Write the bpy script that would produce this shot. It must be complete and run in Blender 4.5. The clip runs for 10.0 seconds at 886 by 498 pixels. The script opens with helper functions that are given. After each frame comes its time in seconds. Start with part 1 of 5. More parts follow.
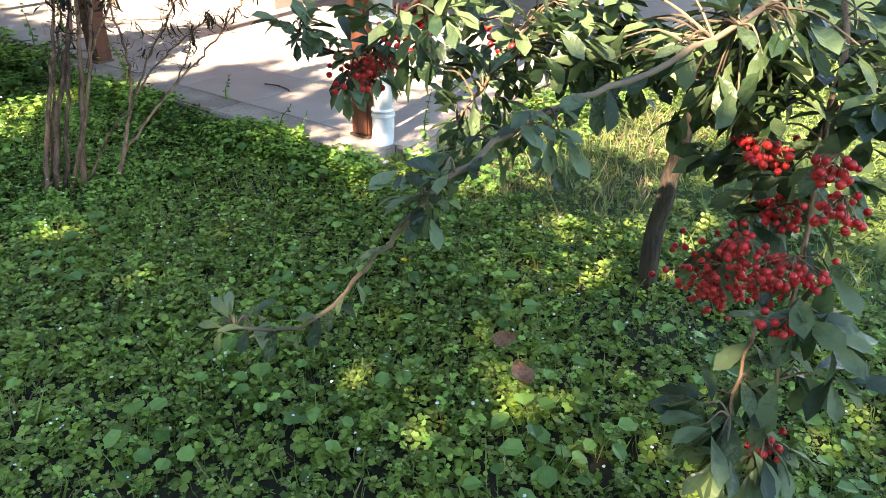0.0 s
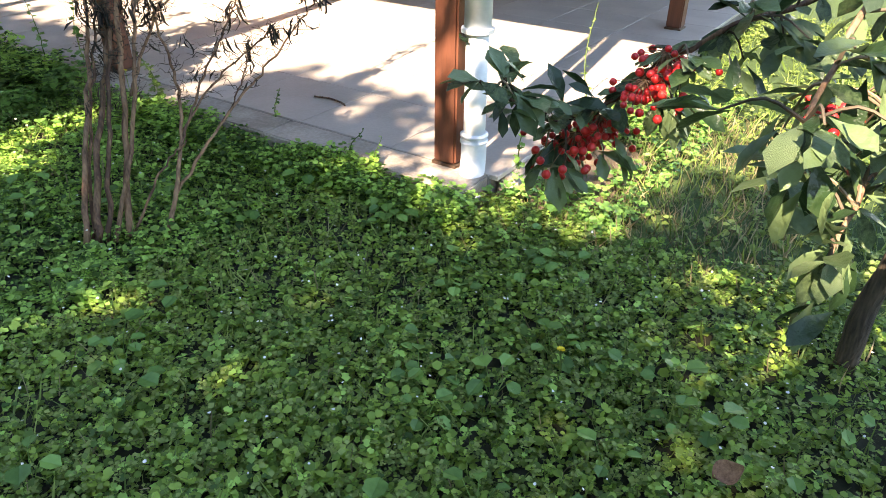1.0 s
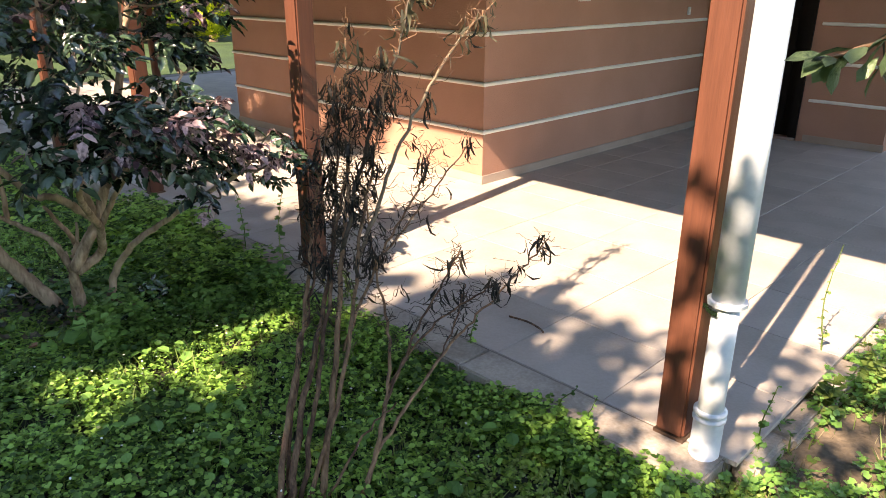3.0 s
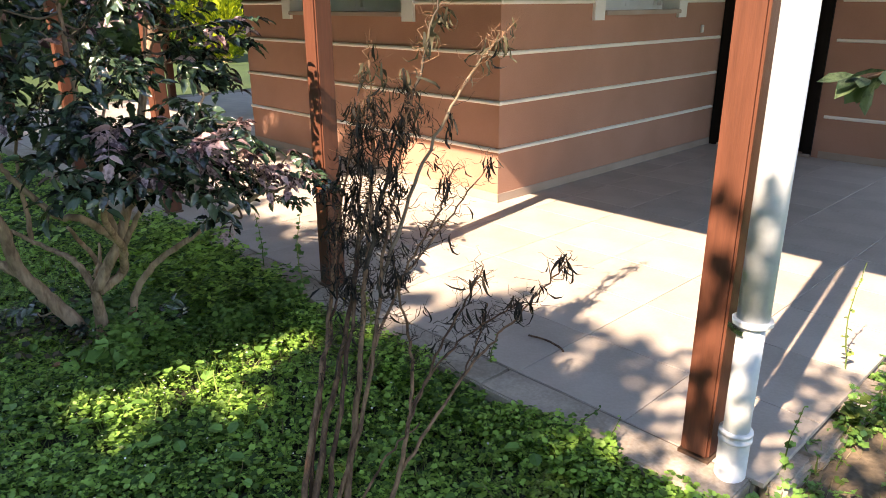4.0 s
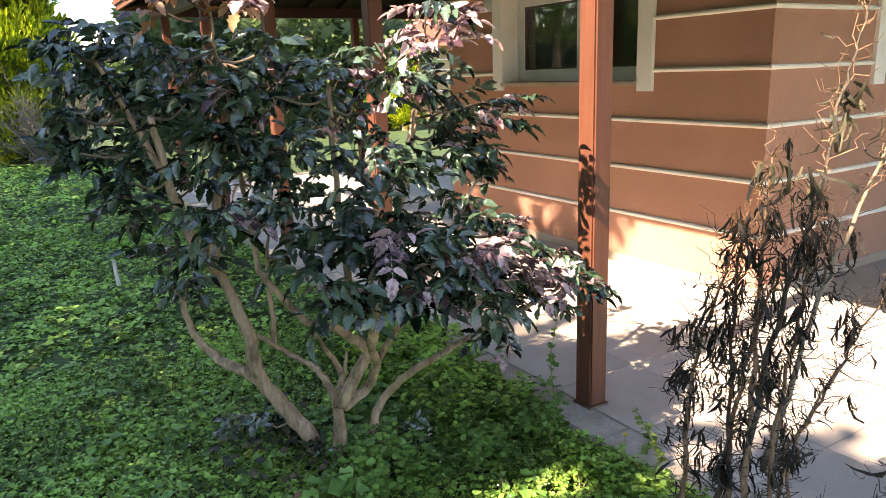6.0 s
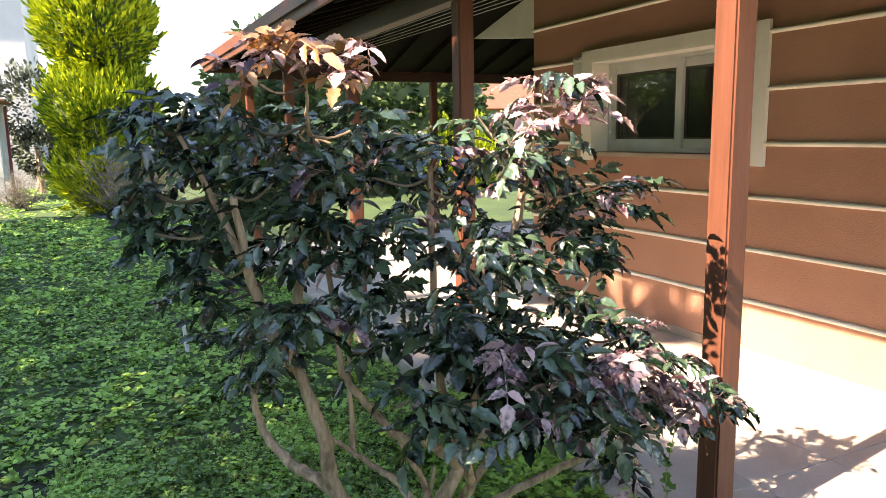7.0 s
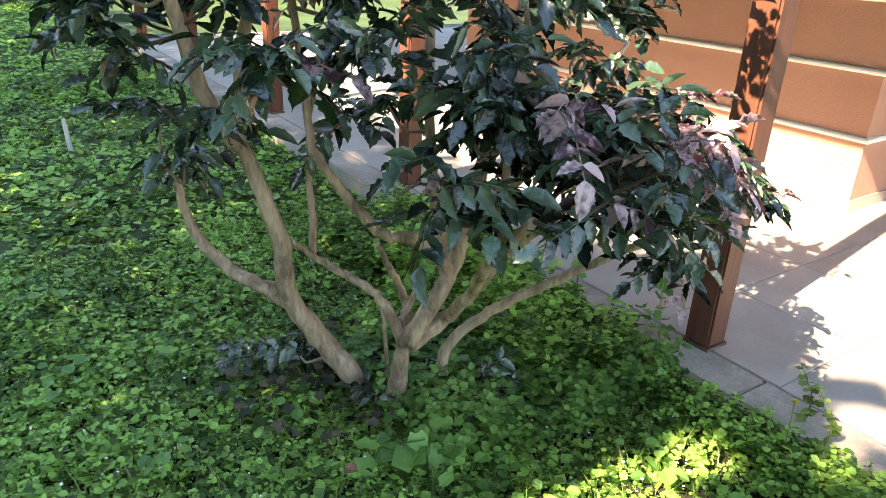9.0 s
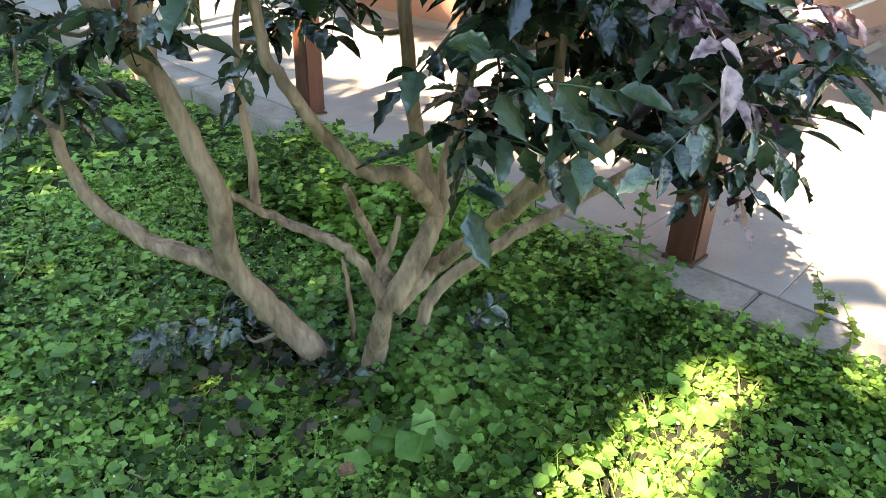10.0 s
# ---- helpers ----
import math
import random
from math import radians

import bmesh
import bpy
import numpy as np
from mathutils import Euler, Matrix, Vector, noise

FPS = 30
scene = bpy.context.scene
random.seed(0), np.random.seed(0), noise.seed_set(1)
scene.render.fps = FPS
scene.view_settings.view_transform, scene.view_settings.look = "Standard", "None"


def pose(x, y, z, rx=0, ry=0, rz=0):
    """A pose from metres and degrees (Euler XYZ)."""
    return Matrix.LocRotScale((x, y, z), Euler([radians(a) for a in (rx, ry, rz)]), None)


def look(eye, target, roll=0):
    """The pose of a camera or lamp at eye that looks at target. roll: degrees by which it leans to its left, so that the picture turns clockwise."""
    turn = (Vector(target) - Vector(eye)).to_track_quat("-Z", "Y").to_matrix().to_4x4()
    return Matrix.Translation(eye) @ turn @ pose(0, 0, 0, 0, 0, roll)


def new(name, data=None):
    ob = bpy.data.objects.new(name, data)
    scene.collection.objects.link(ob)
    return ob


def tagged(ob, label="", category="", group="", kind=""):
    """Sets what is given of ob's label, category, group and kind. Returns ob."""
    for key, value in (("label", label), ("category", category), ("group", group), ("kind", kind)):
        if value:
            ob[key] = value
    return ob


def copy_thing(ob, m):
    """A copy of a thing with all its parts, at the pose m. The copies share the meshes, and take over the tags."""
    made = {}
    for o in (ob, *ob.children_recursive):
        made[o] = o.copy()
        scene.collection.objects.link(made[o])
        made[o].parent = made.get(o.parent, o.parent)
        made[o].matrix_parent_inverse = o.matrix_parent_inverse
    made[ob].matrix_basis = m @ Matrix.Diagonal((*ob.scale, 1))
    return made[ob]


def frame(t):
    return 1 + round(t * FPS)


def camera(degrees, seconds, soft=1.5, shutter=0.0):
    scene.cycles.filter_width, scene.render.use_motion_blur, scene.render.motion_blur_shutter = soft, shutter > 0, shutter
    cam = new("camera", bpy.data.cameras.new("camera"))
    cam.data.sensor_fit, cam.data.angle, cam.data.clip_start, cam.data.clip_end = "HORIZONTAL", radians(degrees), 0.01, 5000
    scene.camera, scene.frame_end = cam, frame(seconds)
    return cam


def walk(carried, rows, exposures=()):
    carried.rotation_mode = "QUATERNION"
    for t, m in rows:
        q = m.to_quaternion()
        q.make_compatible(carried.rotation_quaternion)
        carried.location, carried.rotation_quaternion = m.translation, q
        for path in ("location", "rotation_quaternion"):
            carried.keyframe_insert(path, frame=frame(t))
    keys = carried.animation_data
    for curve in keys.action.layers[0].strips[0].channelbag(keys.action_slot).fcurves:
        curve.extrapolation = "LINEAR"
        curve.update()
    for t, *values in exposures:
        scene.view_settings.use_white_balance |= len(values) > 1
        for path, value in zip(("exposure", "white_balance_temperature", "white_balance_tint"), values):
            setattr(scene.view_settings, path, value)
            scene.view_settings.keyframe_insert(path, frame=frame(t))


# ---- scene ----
cam = camera(64.0, 10.0, soft=0.75)
PATH = [
    (0, (-0.31, 0.984, 1.317), (-1.308, 2.428, 0.359), 1.2),
    (0.5, (-0.739, 1.116, 1.323), (-1.691, 2.55, 0.306), 0.1),
    (1, (-1.023, 1.172, 1.34), (-1.974, 2.61, 0.326), 0.8),
    (1.5, (-1.322, 1.287, 1.386), (-2.432, 2.66, 0.447), 1.7),
    (2, (-1.514, 1.372, 1.501), (-2.735, 2.675, 0.599), 1.4),
    (2.5, (-1.578, 1.332, 1.614), (-2.863, 2.664, 0.855), -0.2),
    (2.7, (-1.581, 1.353, 1.658), (-2.893, 2.67, 0.92), 0.2),
    (3.8, (-1.592, 1.301, 1.707), (-2.94, 2.634, 1.067), -0.0),
    (4, (-1.609, 1.312, 1.698), (-2.97, 2.621, 1.039), -0.3),
    (4.5, (-1.691, 1.323, 1.688), (-3.168, 2.493, 1.018), 0.0),
    (5, (-1.912, 1.311, 1.683), (-3.472, 2.419, 1.103), 0.6),
    (5.5, (-2.234, 1.278, 1.731), (-3.837, 2.36, 1.22), -1.2),
    (6, (-2.486, 1.269, 1.742), (-4.144, 2.277, 1.256), -2.1),
    (6.2, (-2.607, 1.296, 1.763), (-4.319, 2.243, 1.35), -1.6),
    (7.3, (-2.955, 1.33, 1.811), (-4.731, 2.194, 1.493), -0.7),
    (7.5, (-2.988, 1.318, 1.805), (-4.765, 2.179, 1.486), -0.2),
    (8, (-3.095, 1.269, 1.788), (-4.847, 2.153, 1.402), -0.3),
    (8.5, (-3.257, 1.256, 1.661), (-4.862, 2.265, 1.025), 1.1),
    (9, (-3.509, 1.319, 1.517), (-5.007, 2.375, 0.716), 2.4),
    (9.5, (-3.772, 1.359, 1.422), (-5.206, 2.407, 0.502), 2.8),
    (10, (-4.01, 1.331, 1.35), (-5.2, 2.614, 0.382), 1.6),
]
EXPOSURES = [(t, stops, 8900 if t < 1.5 else 8950, tint) for t, stops, tint in ((0, 2.52, 17), (1, 2.5, 17), (2, 2.04, 17), (2.7, 1.9, 18), (4.5, 1.95, 19), (5.5, 2.35, 19), (7.5, 2.6, 19), (8.5, 2.82, 16), (9.2, 2.95, 13), (10, 3.05, 12))]
walk(cam, [(t, look(eye, target, roll)) for t, eye, target, roll in PATH], EXPOSURES)

# ---- sky, sun ----
SUN = Vector((-0.15, 1.0, -0.92)).normalized()
world = bpy.data.worlds.new("world")
scene.world = world
world.use_nodes = True
sky = world.node_tree.nodes.new("ShaderNodeTexSky")
sky.sky_type, sky.sun_disc = "NISHITA", False
sky.sun_elevation, sky.sun_rotation = radians(42), radians(171)
sky.air_density, sky.dust_density, sky.ozone_density = 1.0, 0.0, 4.0
world.node_tree.links.new(sky.outputs[0], world.node_tree.nodes["Background"].inputs[0])
world.node_tree.nodes["Background"].inputs[1].default_value = 0.15
sun = new("sun", bpy.data.lights.new("sun", "SUN"))
sun.data.energy, sun.data.angle, sun.data.color = 4.8, radians(0.53), (1.0, 0.945, 0.88)
sun.matrix_world = look((3, -20, 20), Vector((3, -20, 20)) + SUN)

rng = np.random.default_rng(7)


# ---- materials ----
def material(name, low, high, scale=6.0, rough=0.6, bump=0.15, grain=90.0, stretch=(1, 1, 1), vary=0.0, translucent=0.0, stains=0.25, metal=0.0, spec=0.5):
    m = bpy.data.materials.new(name)
    m.use_nodes = True
    nt = m.node_tree
    n, l = nt.nodes, nt.links
    bsdf = n["Principled BSDF"]
    coord = n.new("ShaderNodeTexCoord")
    mapping = n.new("ShaderNodeMapping")
    mapping.inputs["Scale"].default_value = stretch
    l.new(coord.outputs["Object"], mapping.inputs["Vector"])
    big = n.new("ShaderNodeTexNoise")
    big.inputs["Scale"].default_value, big.inputs["Detail"].default_value = scale, 6
    fine = n.new("ShaderNodeTexNoise")
    fine.inputs["Scale"].default_value, fine.inputs["Detail"].default_value = grain, 4
    for t in (big, fine):
        l.new(mapping.outputs[0], t.inputs["Vector"])
    ramp = n.new("ShaderNodeValToRGB")
    ramp.color_ramp.elements[0].position, ramp.color_ramp.elements[1].position = 0.3, 0.7
    ramp.color_ramp.elements[0].color, ramp.color_ramp.elements[1].color = (*low, 1), (*high, 1)
    add = n.new("ShaderNodeMath")
    add.operation = "MULTIPLY_ADD"
    add.inputs[1].default_value, add.inputs[2].default_value = stains, 0.5 - stains / 2
    l.new(fine.outputs[0], add.inputs[0])
    mix = n.new("ShaderNodeMath")
    mix.operation = "ADD"
    l.new(add.outputs[0], mix.inputs[0])
    half = n.new("ShaderNodeMath")
    half.operation = "SUBTRACT"
    half.inputs[1].default_value = 0.5
    l.new(big.outputs[0], half.inputs[0])
    l.new(half.outputs[0], mix.inputs[1])
    value = mix.outputs[0]
    if vary:
        geo, info = n.new("ShaderNodeNewGeometry"), n.new("ShaderNodeObjectInfo")
        both, frac, scaled = n.new("ShaderNodeMath"), n.new("ShaderNodeMath"), n.new("ShaderNodeMath")
        both.operation, frac.operation, scaled.operation = "ADD", "FRACT", "MULTIPLY_ADD"
        l.new(geo.outputs["Random Per Island"], both.inputs[0])
        l.new(info.outputs["Random"], both.inputs[1])
        l.new(both.outputs[0], frac.inputs[0])
        scaled.inputs[1].default_value, scaled.inputs[2].default_value = vary, -vary / 2
        l.new(frac.outputs[0], scaled.inputs[0])
        plus = n.new("ShaderNodeMath")
        plus.operation = "ADD"
        l.new(value, plus.inputs[0])
        l.new(scaled.outputs[0], plus.inputs[1])
        value = plus.outputs[0]
    l.new(value, ramp.inputs[0])
    l.new(ramp.outputs[0], bsdf.inputs["Base Color"])
    bsdf.inputs["Roughness"].default_value, bsdf.inputs["Metallic"].default_value = rough, metal
    bsdf.inputs["Specular IOR Level"].default_value = spec
    if bump:
        b = n.new("ShaderNodeBump")
        b.inputs["Strength"].default_value, b.inputs["Distance"].default_value = bump, 0.01
        l.new(fine.outputs[0], b.inputs["Height"])
        l.new(b.outputs[0], bsdf.inputs["Normal"])
    if translucent:
        tr, ms = n.new("ShaderNodeBsdfTranslucent"), n.new("ShaderNodeMixShader")
        l.new(ramp.outputs[0], tr.inputs["Color"])
        ms.inputs[0].default_value = translucent
        l.new(bsdf.outputs[0], ms.inputs[1])
        l.new(tr.outputs[0], ms.inputs[2])
        l.new(ms.outputs[0], n["Material Output"].inputs["Surface"])
    return m


PLASTER = material("brown_plaster", (0.345, 0.168, 0.112), (0.43, 0.216, 0.150), 1.4, 0.85, 0.4, 110, stains=0.25)
BAND = material("cream_band", (0.72, 0.66, 0.58), (0.80, 0.75, 0.68), 4, 0.7, 0.1)
SKIRT = material("skirting_tile", (0.30, 0.22, 0.17), (0.38, 0.29, 0.235), 3, 0.6, 0.1)
WHITE = material("white_plaster", (0.66, 0.63, 0.58), (0.76, 0.73, 0.68), 3, 0.7, 0.1)
PVC = material("white_pvc", (0.50, 0.50, 0.49), (0.60, 0.60, 0.59), 5, 0.4, 0.03)
PIPE = material("grey_white_pipe", (0.54, 0.57, 0.60), (0.72, 0.74, 0.76), 7, 0.5, 0.06, 60, stains=0.35)
WOOD = material("red_stained_wood", (0.095, 0.033, 0.019), (0.145, 0.050, 0.029), 6, 0.55, 0.12, 50, (5, 5, 0.35), stains=0.35, spec=0.3)
# dark roof wood, taken near black with the porch shade in its colour
SHADEDWOOD = material("shaded_dark_roof_wood", (0.004, 0.003, 0.002), (0.013, 0.008, 0.006), 5, 0.85, 0.2, 40, (0.4, 4, 4), spec=0.15)
FASCIA = material("fascia_wood", (0.085, 0.028, 0.016), (0.15, 0.048, 0.026), 4, 0.5, 0.15, 40, (0.4, 4, 4))
ROOFTILE = material("red_roof_tile", (0.22, 0.065, 0.035), (0.40, 0.13, 0.07), 5, 0.8, 0.2, vary=0.5)
TILE = material("porch_tile", (0.365, 0.310, 0.268), (0.47, 0.405, 0.355), 2.6, 0.55, 0.10, 70, stains=0.38, vary=0.16)
BORDER = material("porch_border", (0.26, 0.21, 0.17), (0.47, 0.40, 0.34), 5, 0.7, 0.2, 70, stains=0.5)
JOINT = material("joint", (0.17, 0.14, 0.12), (0.29, 0.24, 0.20), 8, 0.9, 0.1)
SOIL = material("soil", (0.06, 0.043, 0.028), (0.20, 0.145, 0.095), 3, 0.95, 0.6, 40, stains=0.5)
# near-black earth: its colour holds the shade in gaps between leaves
GAPEARTH = material("gap_shade_earth", (0.007, 0.009, 0.003), (0.026, 0.026, 0.011), 3, 0.95, 0.6, 40, stains=0.5)
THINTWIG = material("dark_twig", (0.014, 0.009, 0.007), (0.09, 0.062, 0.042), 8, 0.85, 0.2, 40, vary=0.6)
FARGRASS = material("far_lawn", (0.014, 0.036, 0.007), (0.045, 0.085, 0.018), 0.9, 0.9, 0.8, 50, stains=0.6)
DOOR = material("dark_door", (0.004, 0.003, 0.003), (0.010, 0.007, 0.006), 5, 0.6, 0.1, 40, (4, 4, 0.4), spec=0.15)
METAL = material("steel", (0.45, 0.45, 0.45), (0.6, 0.6, 0.6), 8, 0.25, 0.02, metal=1.0)
ROOM = material("room_wall", (0.20, 0.18, 0.16), (0.26, 0.24, 0.21), 2, 0.9, 0.0)
CURTAIN = material("curtain", (0.28, 0.27, 0.24), (0.42, 0.40, 0.36), 6, 0.9, 0.2, 30, (8, 8, 0.3), translucent=0.3)
WEED = material("ground_leaf", (0.048, 0.118, 0.022), (0.36, 0.62, 0.135), 1.5, 0.5, 0.0, 25, vary=0.65, translucent=0.42, spec=0.45)
WEED3 = material("olive_ground_leaf", (0.092, 0.178, 0.030), (0.31, 0.47, 0.092), 2.2, 0.5, 0.0, 25, vary=0.6, translucent=0.4, spec=0.35)
WEED2 = material("yellow_ground_leaf", (0.08, 0.14, 0.028), (0.25, 0.335, 0.095), 1.5, 0.55, 0.0, 25, vary=0.5, translucent=0.30, spec=0.35)
BROAD = material("broad_ground_leaf", (0.055, 0.15, 0.028), (0.19, 0.38, 0.085), 4, 0.5, 0.2, 60, vary=0.4, translucent=0.25)
BARK = material("bark", (0.19, 0.116, 0.076), (0.50, 0.345, 0.238), 9, 0.9, 1.0, 34, (2.0, 2.0, 0.6), stains=0.6)
DARKLEAF = material("dark_glossy_leaf", (0.005, 0.017, 0.008), (0.062, 0.112, 0.066), 14, 0.22, 0.8, 32, vary=0.9, translucent=0.14, spec=1.0, stains=0.45)
BRONZE = material("bronze_leaf", (0.055, 0.022, 0.030), (0.56, 0.38, 0.39), 22, 0.32, 0.35, 60, vary=0.7, translucent=0.25, stains=1.2)
ORANGE = material("orange_leaf", (0.26, 0.11, 0.03), (0.62, 0.38, 0.25), 6, 0.4, 0.25, 60, vary=0.6, translucent=0.35)
LITTER = material("fallen_leaf", (0.014, 0.022, 0.010), (0.095, 0.072, 0.040), 7, 0.8, 0.2, 50, vary=0.8)
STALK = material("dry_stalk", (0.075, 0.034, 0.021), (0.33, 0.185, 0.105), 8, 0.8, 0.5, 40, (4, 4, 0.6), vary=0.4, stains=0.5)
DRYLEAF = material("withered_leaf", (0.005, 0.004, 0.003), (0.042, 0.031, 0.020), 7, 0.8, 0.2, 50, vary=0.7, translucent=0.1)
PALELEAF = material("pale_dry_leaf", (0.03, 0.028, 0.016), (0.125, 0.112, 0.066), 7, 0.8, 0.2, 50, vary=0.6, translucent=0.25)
LANCE = material("berry_bush_leaf", (0.022, 0.052, 0.020), (0.15, 0.22, 0.10), 9, 0.34, 0.5, 60, vary=0.7, translucent=0.25)
PALETWIG = material("pale_twig", (0.05, 0.036, 0.024), (0.22, 0.16, 0.105), 8, 0.8, 0.3, 40, vary=0.6)
# bark of the berry bush trunk, with its shadow put into the colour
SHADOWBARK = material("shadowed_bark", (0.025, 0.018, 0.012), (0.10, 0.07, 0.045), 9, 0.9, 0.9, 28, (5, 5, 0.8), stains=0.6)
BERRY = material("red_berry", (0.46, 0.008, 0.012), (0.80, 0.04, 0.04), 9, 0.32, 0.05, vary=0.5)
OLIVE = material("olive_leaf", (0.025, 0.036, 0.026), (0.11, 0.135, 0.10), 2, 0.65, 0.0, 8, vary=0.6, translucent=0.15, spec=0.25)
GOLD = material("golden_conifer", (0.05, 0.13, 0.012), (0.52, 0.58, 0.04), 0.7, 0.75, 0.0, 8, vary=0.5, translucent=0.2, spec=0.2)
# tree_leaf brightened so the unseen trees throw more light at the walls
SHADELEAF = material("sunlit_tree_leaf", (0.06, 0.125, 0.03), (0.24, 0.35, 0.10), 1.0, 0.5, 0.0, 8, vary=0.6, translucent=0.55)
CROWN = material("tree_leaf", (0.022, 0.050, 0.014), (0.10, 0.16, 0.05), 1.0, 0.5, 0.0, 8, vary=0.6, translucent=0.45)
NEIGHBOUR = material("ochre_wall", (0.36, 0.22, 0.11), (0.46, 0.30, 0.16), 1, 0.9, 0.1)
HOUSEWHITE = material("pale_render", (0.40, 0.39, 0.39), (0.50, 0.49, 0.49), 0.6, 0.9, 0.1)

GLASS = bpy.data.materials.new("window_glass")
GLASS.use_nodes = True
g = GLASS.node_tree.nodes["Principled BSDF"]
g.inputs["Base Color"].default_value = (0.85, 0.9, 0.9, 1)
g.inputs["Roughness"].default_value, g.inputs["Transmission Weight"].default_value, g.inputs["IOR"].default_value = 0.02, 1.0, 1.45


# ---- building blocks ----
def mesh_of(name, verts, faces, mat, smooth=False):
    me = bpy.data.meshes.new(name)
    me.from_pydata(verts, [], faces)
    me.materials.append(mat)
    if smooth:
        me.polygons.foreach_set("use_smooth", [len(f) < 5 for f in faces])
    me.update()
    return me


def mesh_np(name, verts, faces, mat):
    """A mesh from an array of corners and an array of faces of one length."""
    me = bpy.data.meshes.new(name)
    n, k = faces.shape
    me.vertices.add(len(verts))
    me.vertices.foreach_set("co", np.ascontiguousarray(verts, np.float32).ravel())
    me.loops.add(n * k)
    me.loops.foreach_set("vertex_index", np.ascontiguousarray(faces, np.int32).ravel())
    me.polygons.add(n)
    me.polygons.foreach_set("loop_start", np.arange(0, n * k, k, dtype=np.int32))
    me.update(calc_edges=True)
    me.materials.append(mat)
    return me


class Geo:
    def __init__(self):
        self.v, self.f = [], []

    def add(self, verts, faces):
        b = len(self.v)
        self.v += [tuple(p) for p in verts]
        self.f += [tuple(i + b for i in f) for f in faces]
        return self

    def box(self, x0, x1, y0, y1, z0, z1):
        return self.add([(x, y, z) for z in (z0, z1) for y in (y0, y1) for x in (x0, x1)],
                        [(0, 2, 3, 1), (4, 5, 7, 6), (0, 1, 5, 4), (2, 6, 7, 3), (0, 4, 6, 2), (1, 3, 7, 5)])

    def tube(self, pts, radii, sides=8, cap=True, rough=0.0):
        pts = [Vector(p) for p in pts]
        n = len(pts)
        rings, ref = [], None
        for i, p in enumerate(pts):
            d = (pts[min(i + 1, n - 1)] - pts[max(i - 1, 0)]).normalized()
            if ref is None:
                ref = d.orthogonal().normalized()
            ref = (ref - d * ref.dot(d)).normalized()
            s = d.cross(ref)
            r = radii[i] if hasattr(radii, "__len__") else radii
            ring = []
            for k in range(sides):
                a = 2 * math.pi * k / sides
                q = r * (1 + rough * (random.random() - 0.5))
                ring.append(p + ref * (q * math.cos(a)) + s * (q * math.sin(a)))
            rings.append(ring)
        faces = [(i * sides + k, i * sides + (k + 1) % sides, (i + 1) * sides + (k + 1) % sides, (i + 1) * sides + k)
                 for i in range(n - 1) for k in range(sides)]
        if cap:
            faces += [tuple(range(sides))[::-1], tuple((n - 1) * sides + k for k in range(sides))]
        return self.add([p for r in rings for p in r], faces)

    def part(self, name, mat, parent=None, label="", smooth=False, bevel=0.0):
        me = mesh_of(name, self.v, self.f, mat, smooth)
        if bevel:
            bm = bmesh.new()
            bm.from_mesh(me)
            bmesh.ops.bevel(bm, geom=bm.edges[:], offset=bevel, segments=2, affect="EDGES", clamp_overlap=True)
            bm.to_mesh(me)
            bm.free()
        return child(name, me, parent, label)


def child(name, me, parent=None, label="", m=None):
    ob = new(name, me)
    if parent is not None:
        ob.parent = parent
    if m is not None:
        ob.matrix_basis = m
    return tagged(ob, label)


def thing(name, label, category, at=(0, 0, 0), group="", kind=""):
    ob = new(name)
    ob.empty_display_size = 0.1
    ob.location = at
    return tagged(ob, label, category, group, kind)


def spline(pts, steps=6, wobble=0.0):
    """A smooth line through the points."""
    p = [Vector(q) for q in pts]
    p = [p[0] * 2 - p[1]] + p + [p[-1] * 2 - p[-2]]
    out = []
    for i in range(1, len(p) - 2):
        for s in range(steps):
            t = s / steps
            q = 0.5 * (2 * p[i] + (p[i + 1] - p[i - 1]) * t + (2 * p[i - 1] - 5 * p[i] + 4 * p[i + 1] - p[i + 2]) * t * t
                       + (3 * p[i] - p[i - 1] - 3 * p[i + 1] + p[i + 2]) * t ** 3)
            if wobble:
                q = q + Vector((random.uniform(-1, 1), random.uniform(-1, 1), random.uniform(-1, 1))) * wobble
            out.append(q)
    return out + [p[-2]]


def taper(n, r0, r1):
    return [r0 + (r1 - r0) * i / max(1, n - 1) for i in range(n)]


# Leaf outlines: length along x, width along y, folded on the midrib.
ROUND_V = np.array([(0, 0, 0), (0.25, 0.40, 0.10), (0.72, 0.42, 0.06), (1, 0, -0.08), (0.72, -0.42, 0.06), (0.25, -0.40, 0.10)])
ROUND_F = np.array([(0, 1, 2, 3), (0, 3, 4, 5)])
TINY_V = np.array([(0, 0, 0), (0.5, 0.45, 0.10), (1, 0, -0.05), (0.5, -0.45, 0.10)])
TINY_F = np.array([(0, 1, 2), (0, 2, 3)])
SPRIG_V = np.array([(0, 0, 0), (0.45, 0.16, 0.05), (1, 0, -0.04), (0.45, -0.16, 0.05)])
LOBED_V = np.array([(0, 0, 0), (0.20, 0.36, 0.10), (0.46, 0.27, 0.05), (0.70, 0.44, 0.07), (1, 0, -0.10), (0.70, -0.44, 0.07), (0.46, -0.27, 0.05), (0.20, -0.36, 0.10)])
LOBED_F = np.array([(0, 1, 2, 3, 4), (0, 4, 5, 6, 7)])
BLADE_V = np.array([(0, -0.025, 0), (0, 0.025, 0), (0.5, -0.02, 0.04), (0.5, 0.02, 0.04), (1, 0, -0.12), (1, 0.001, -0.12)])
BLADE_F = np.array([(0, 2, 3, 1), (2, 4, 5, 3)])
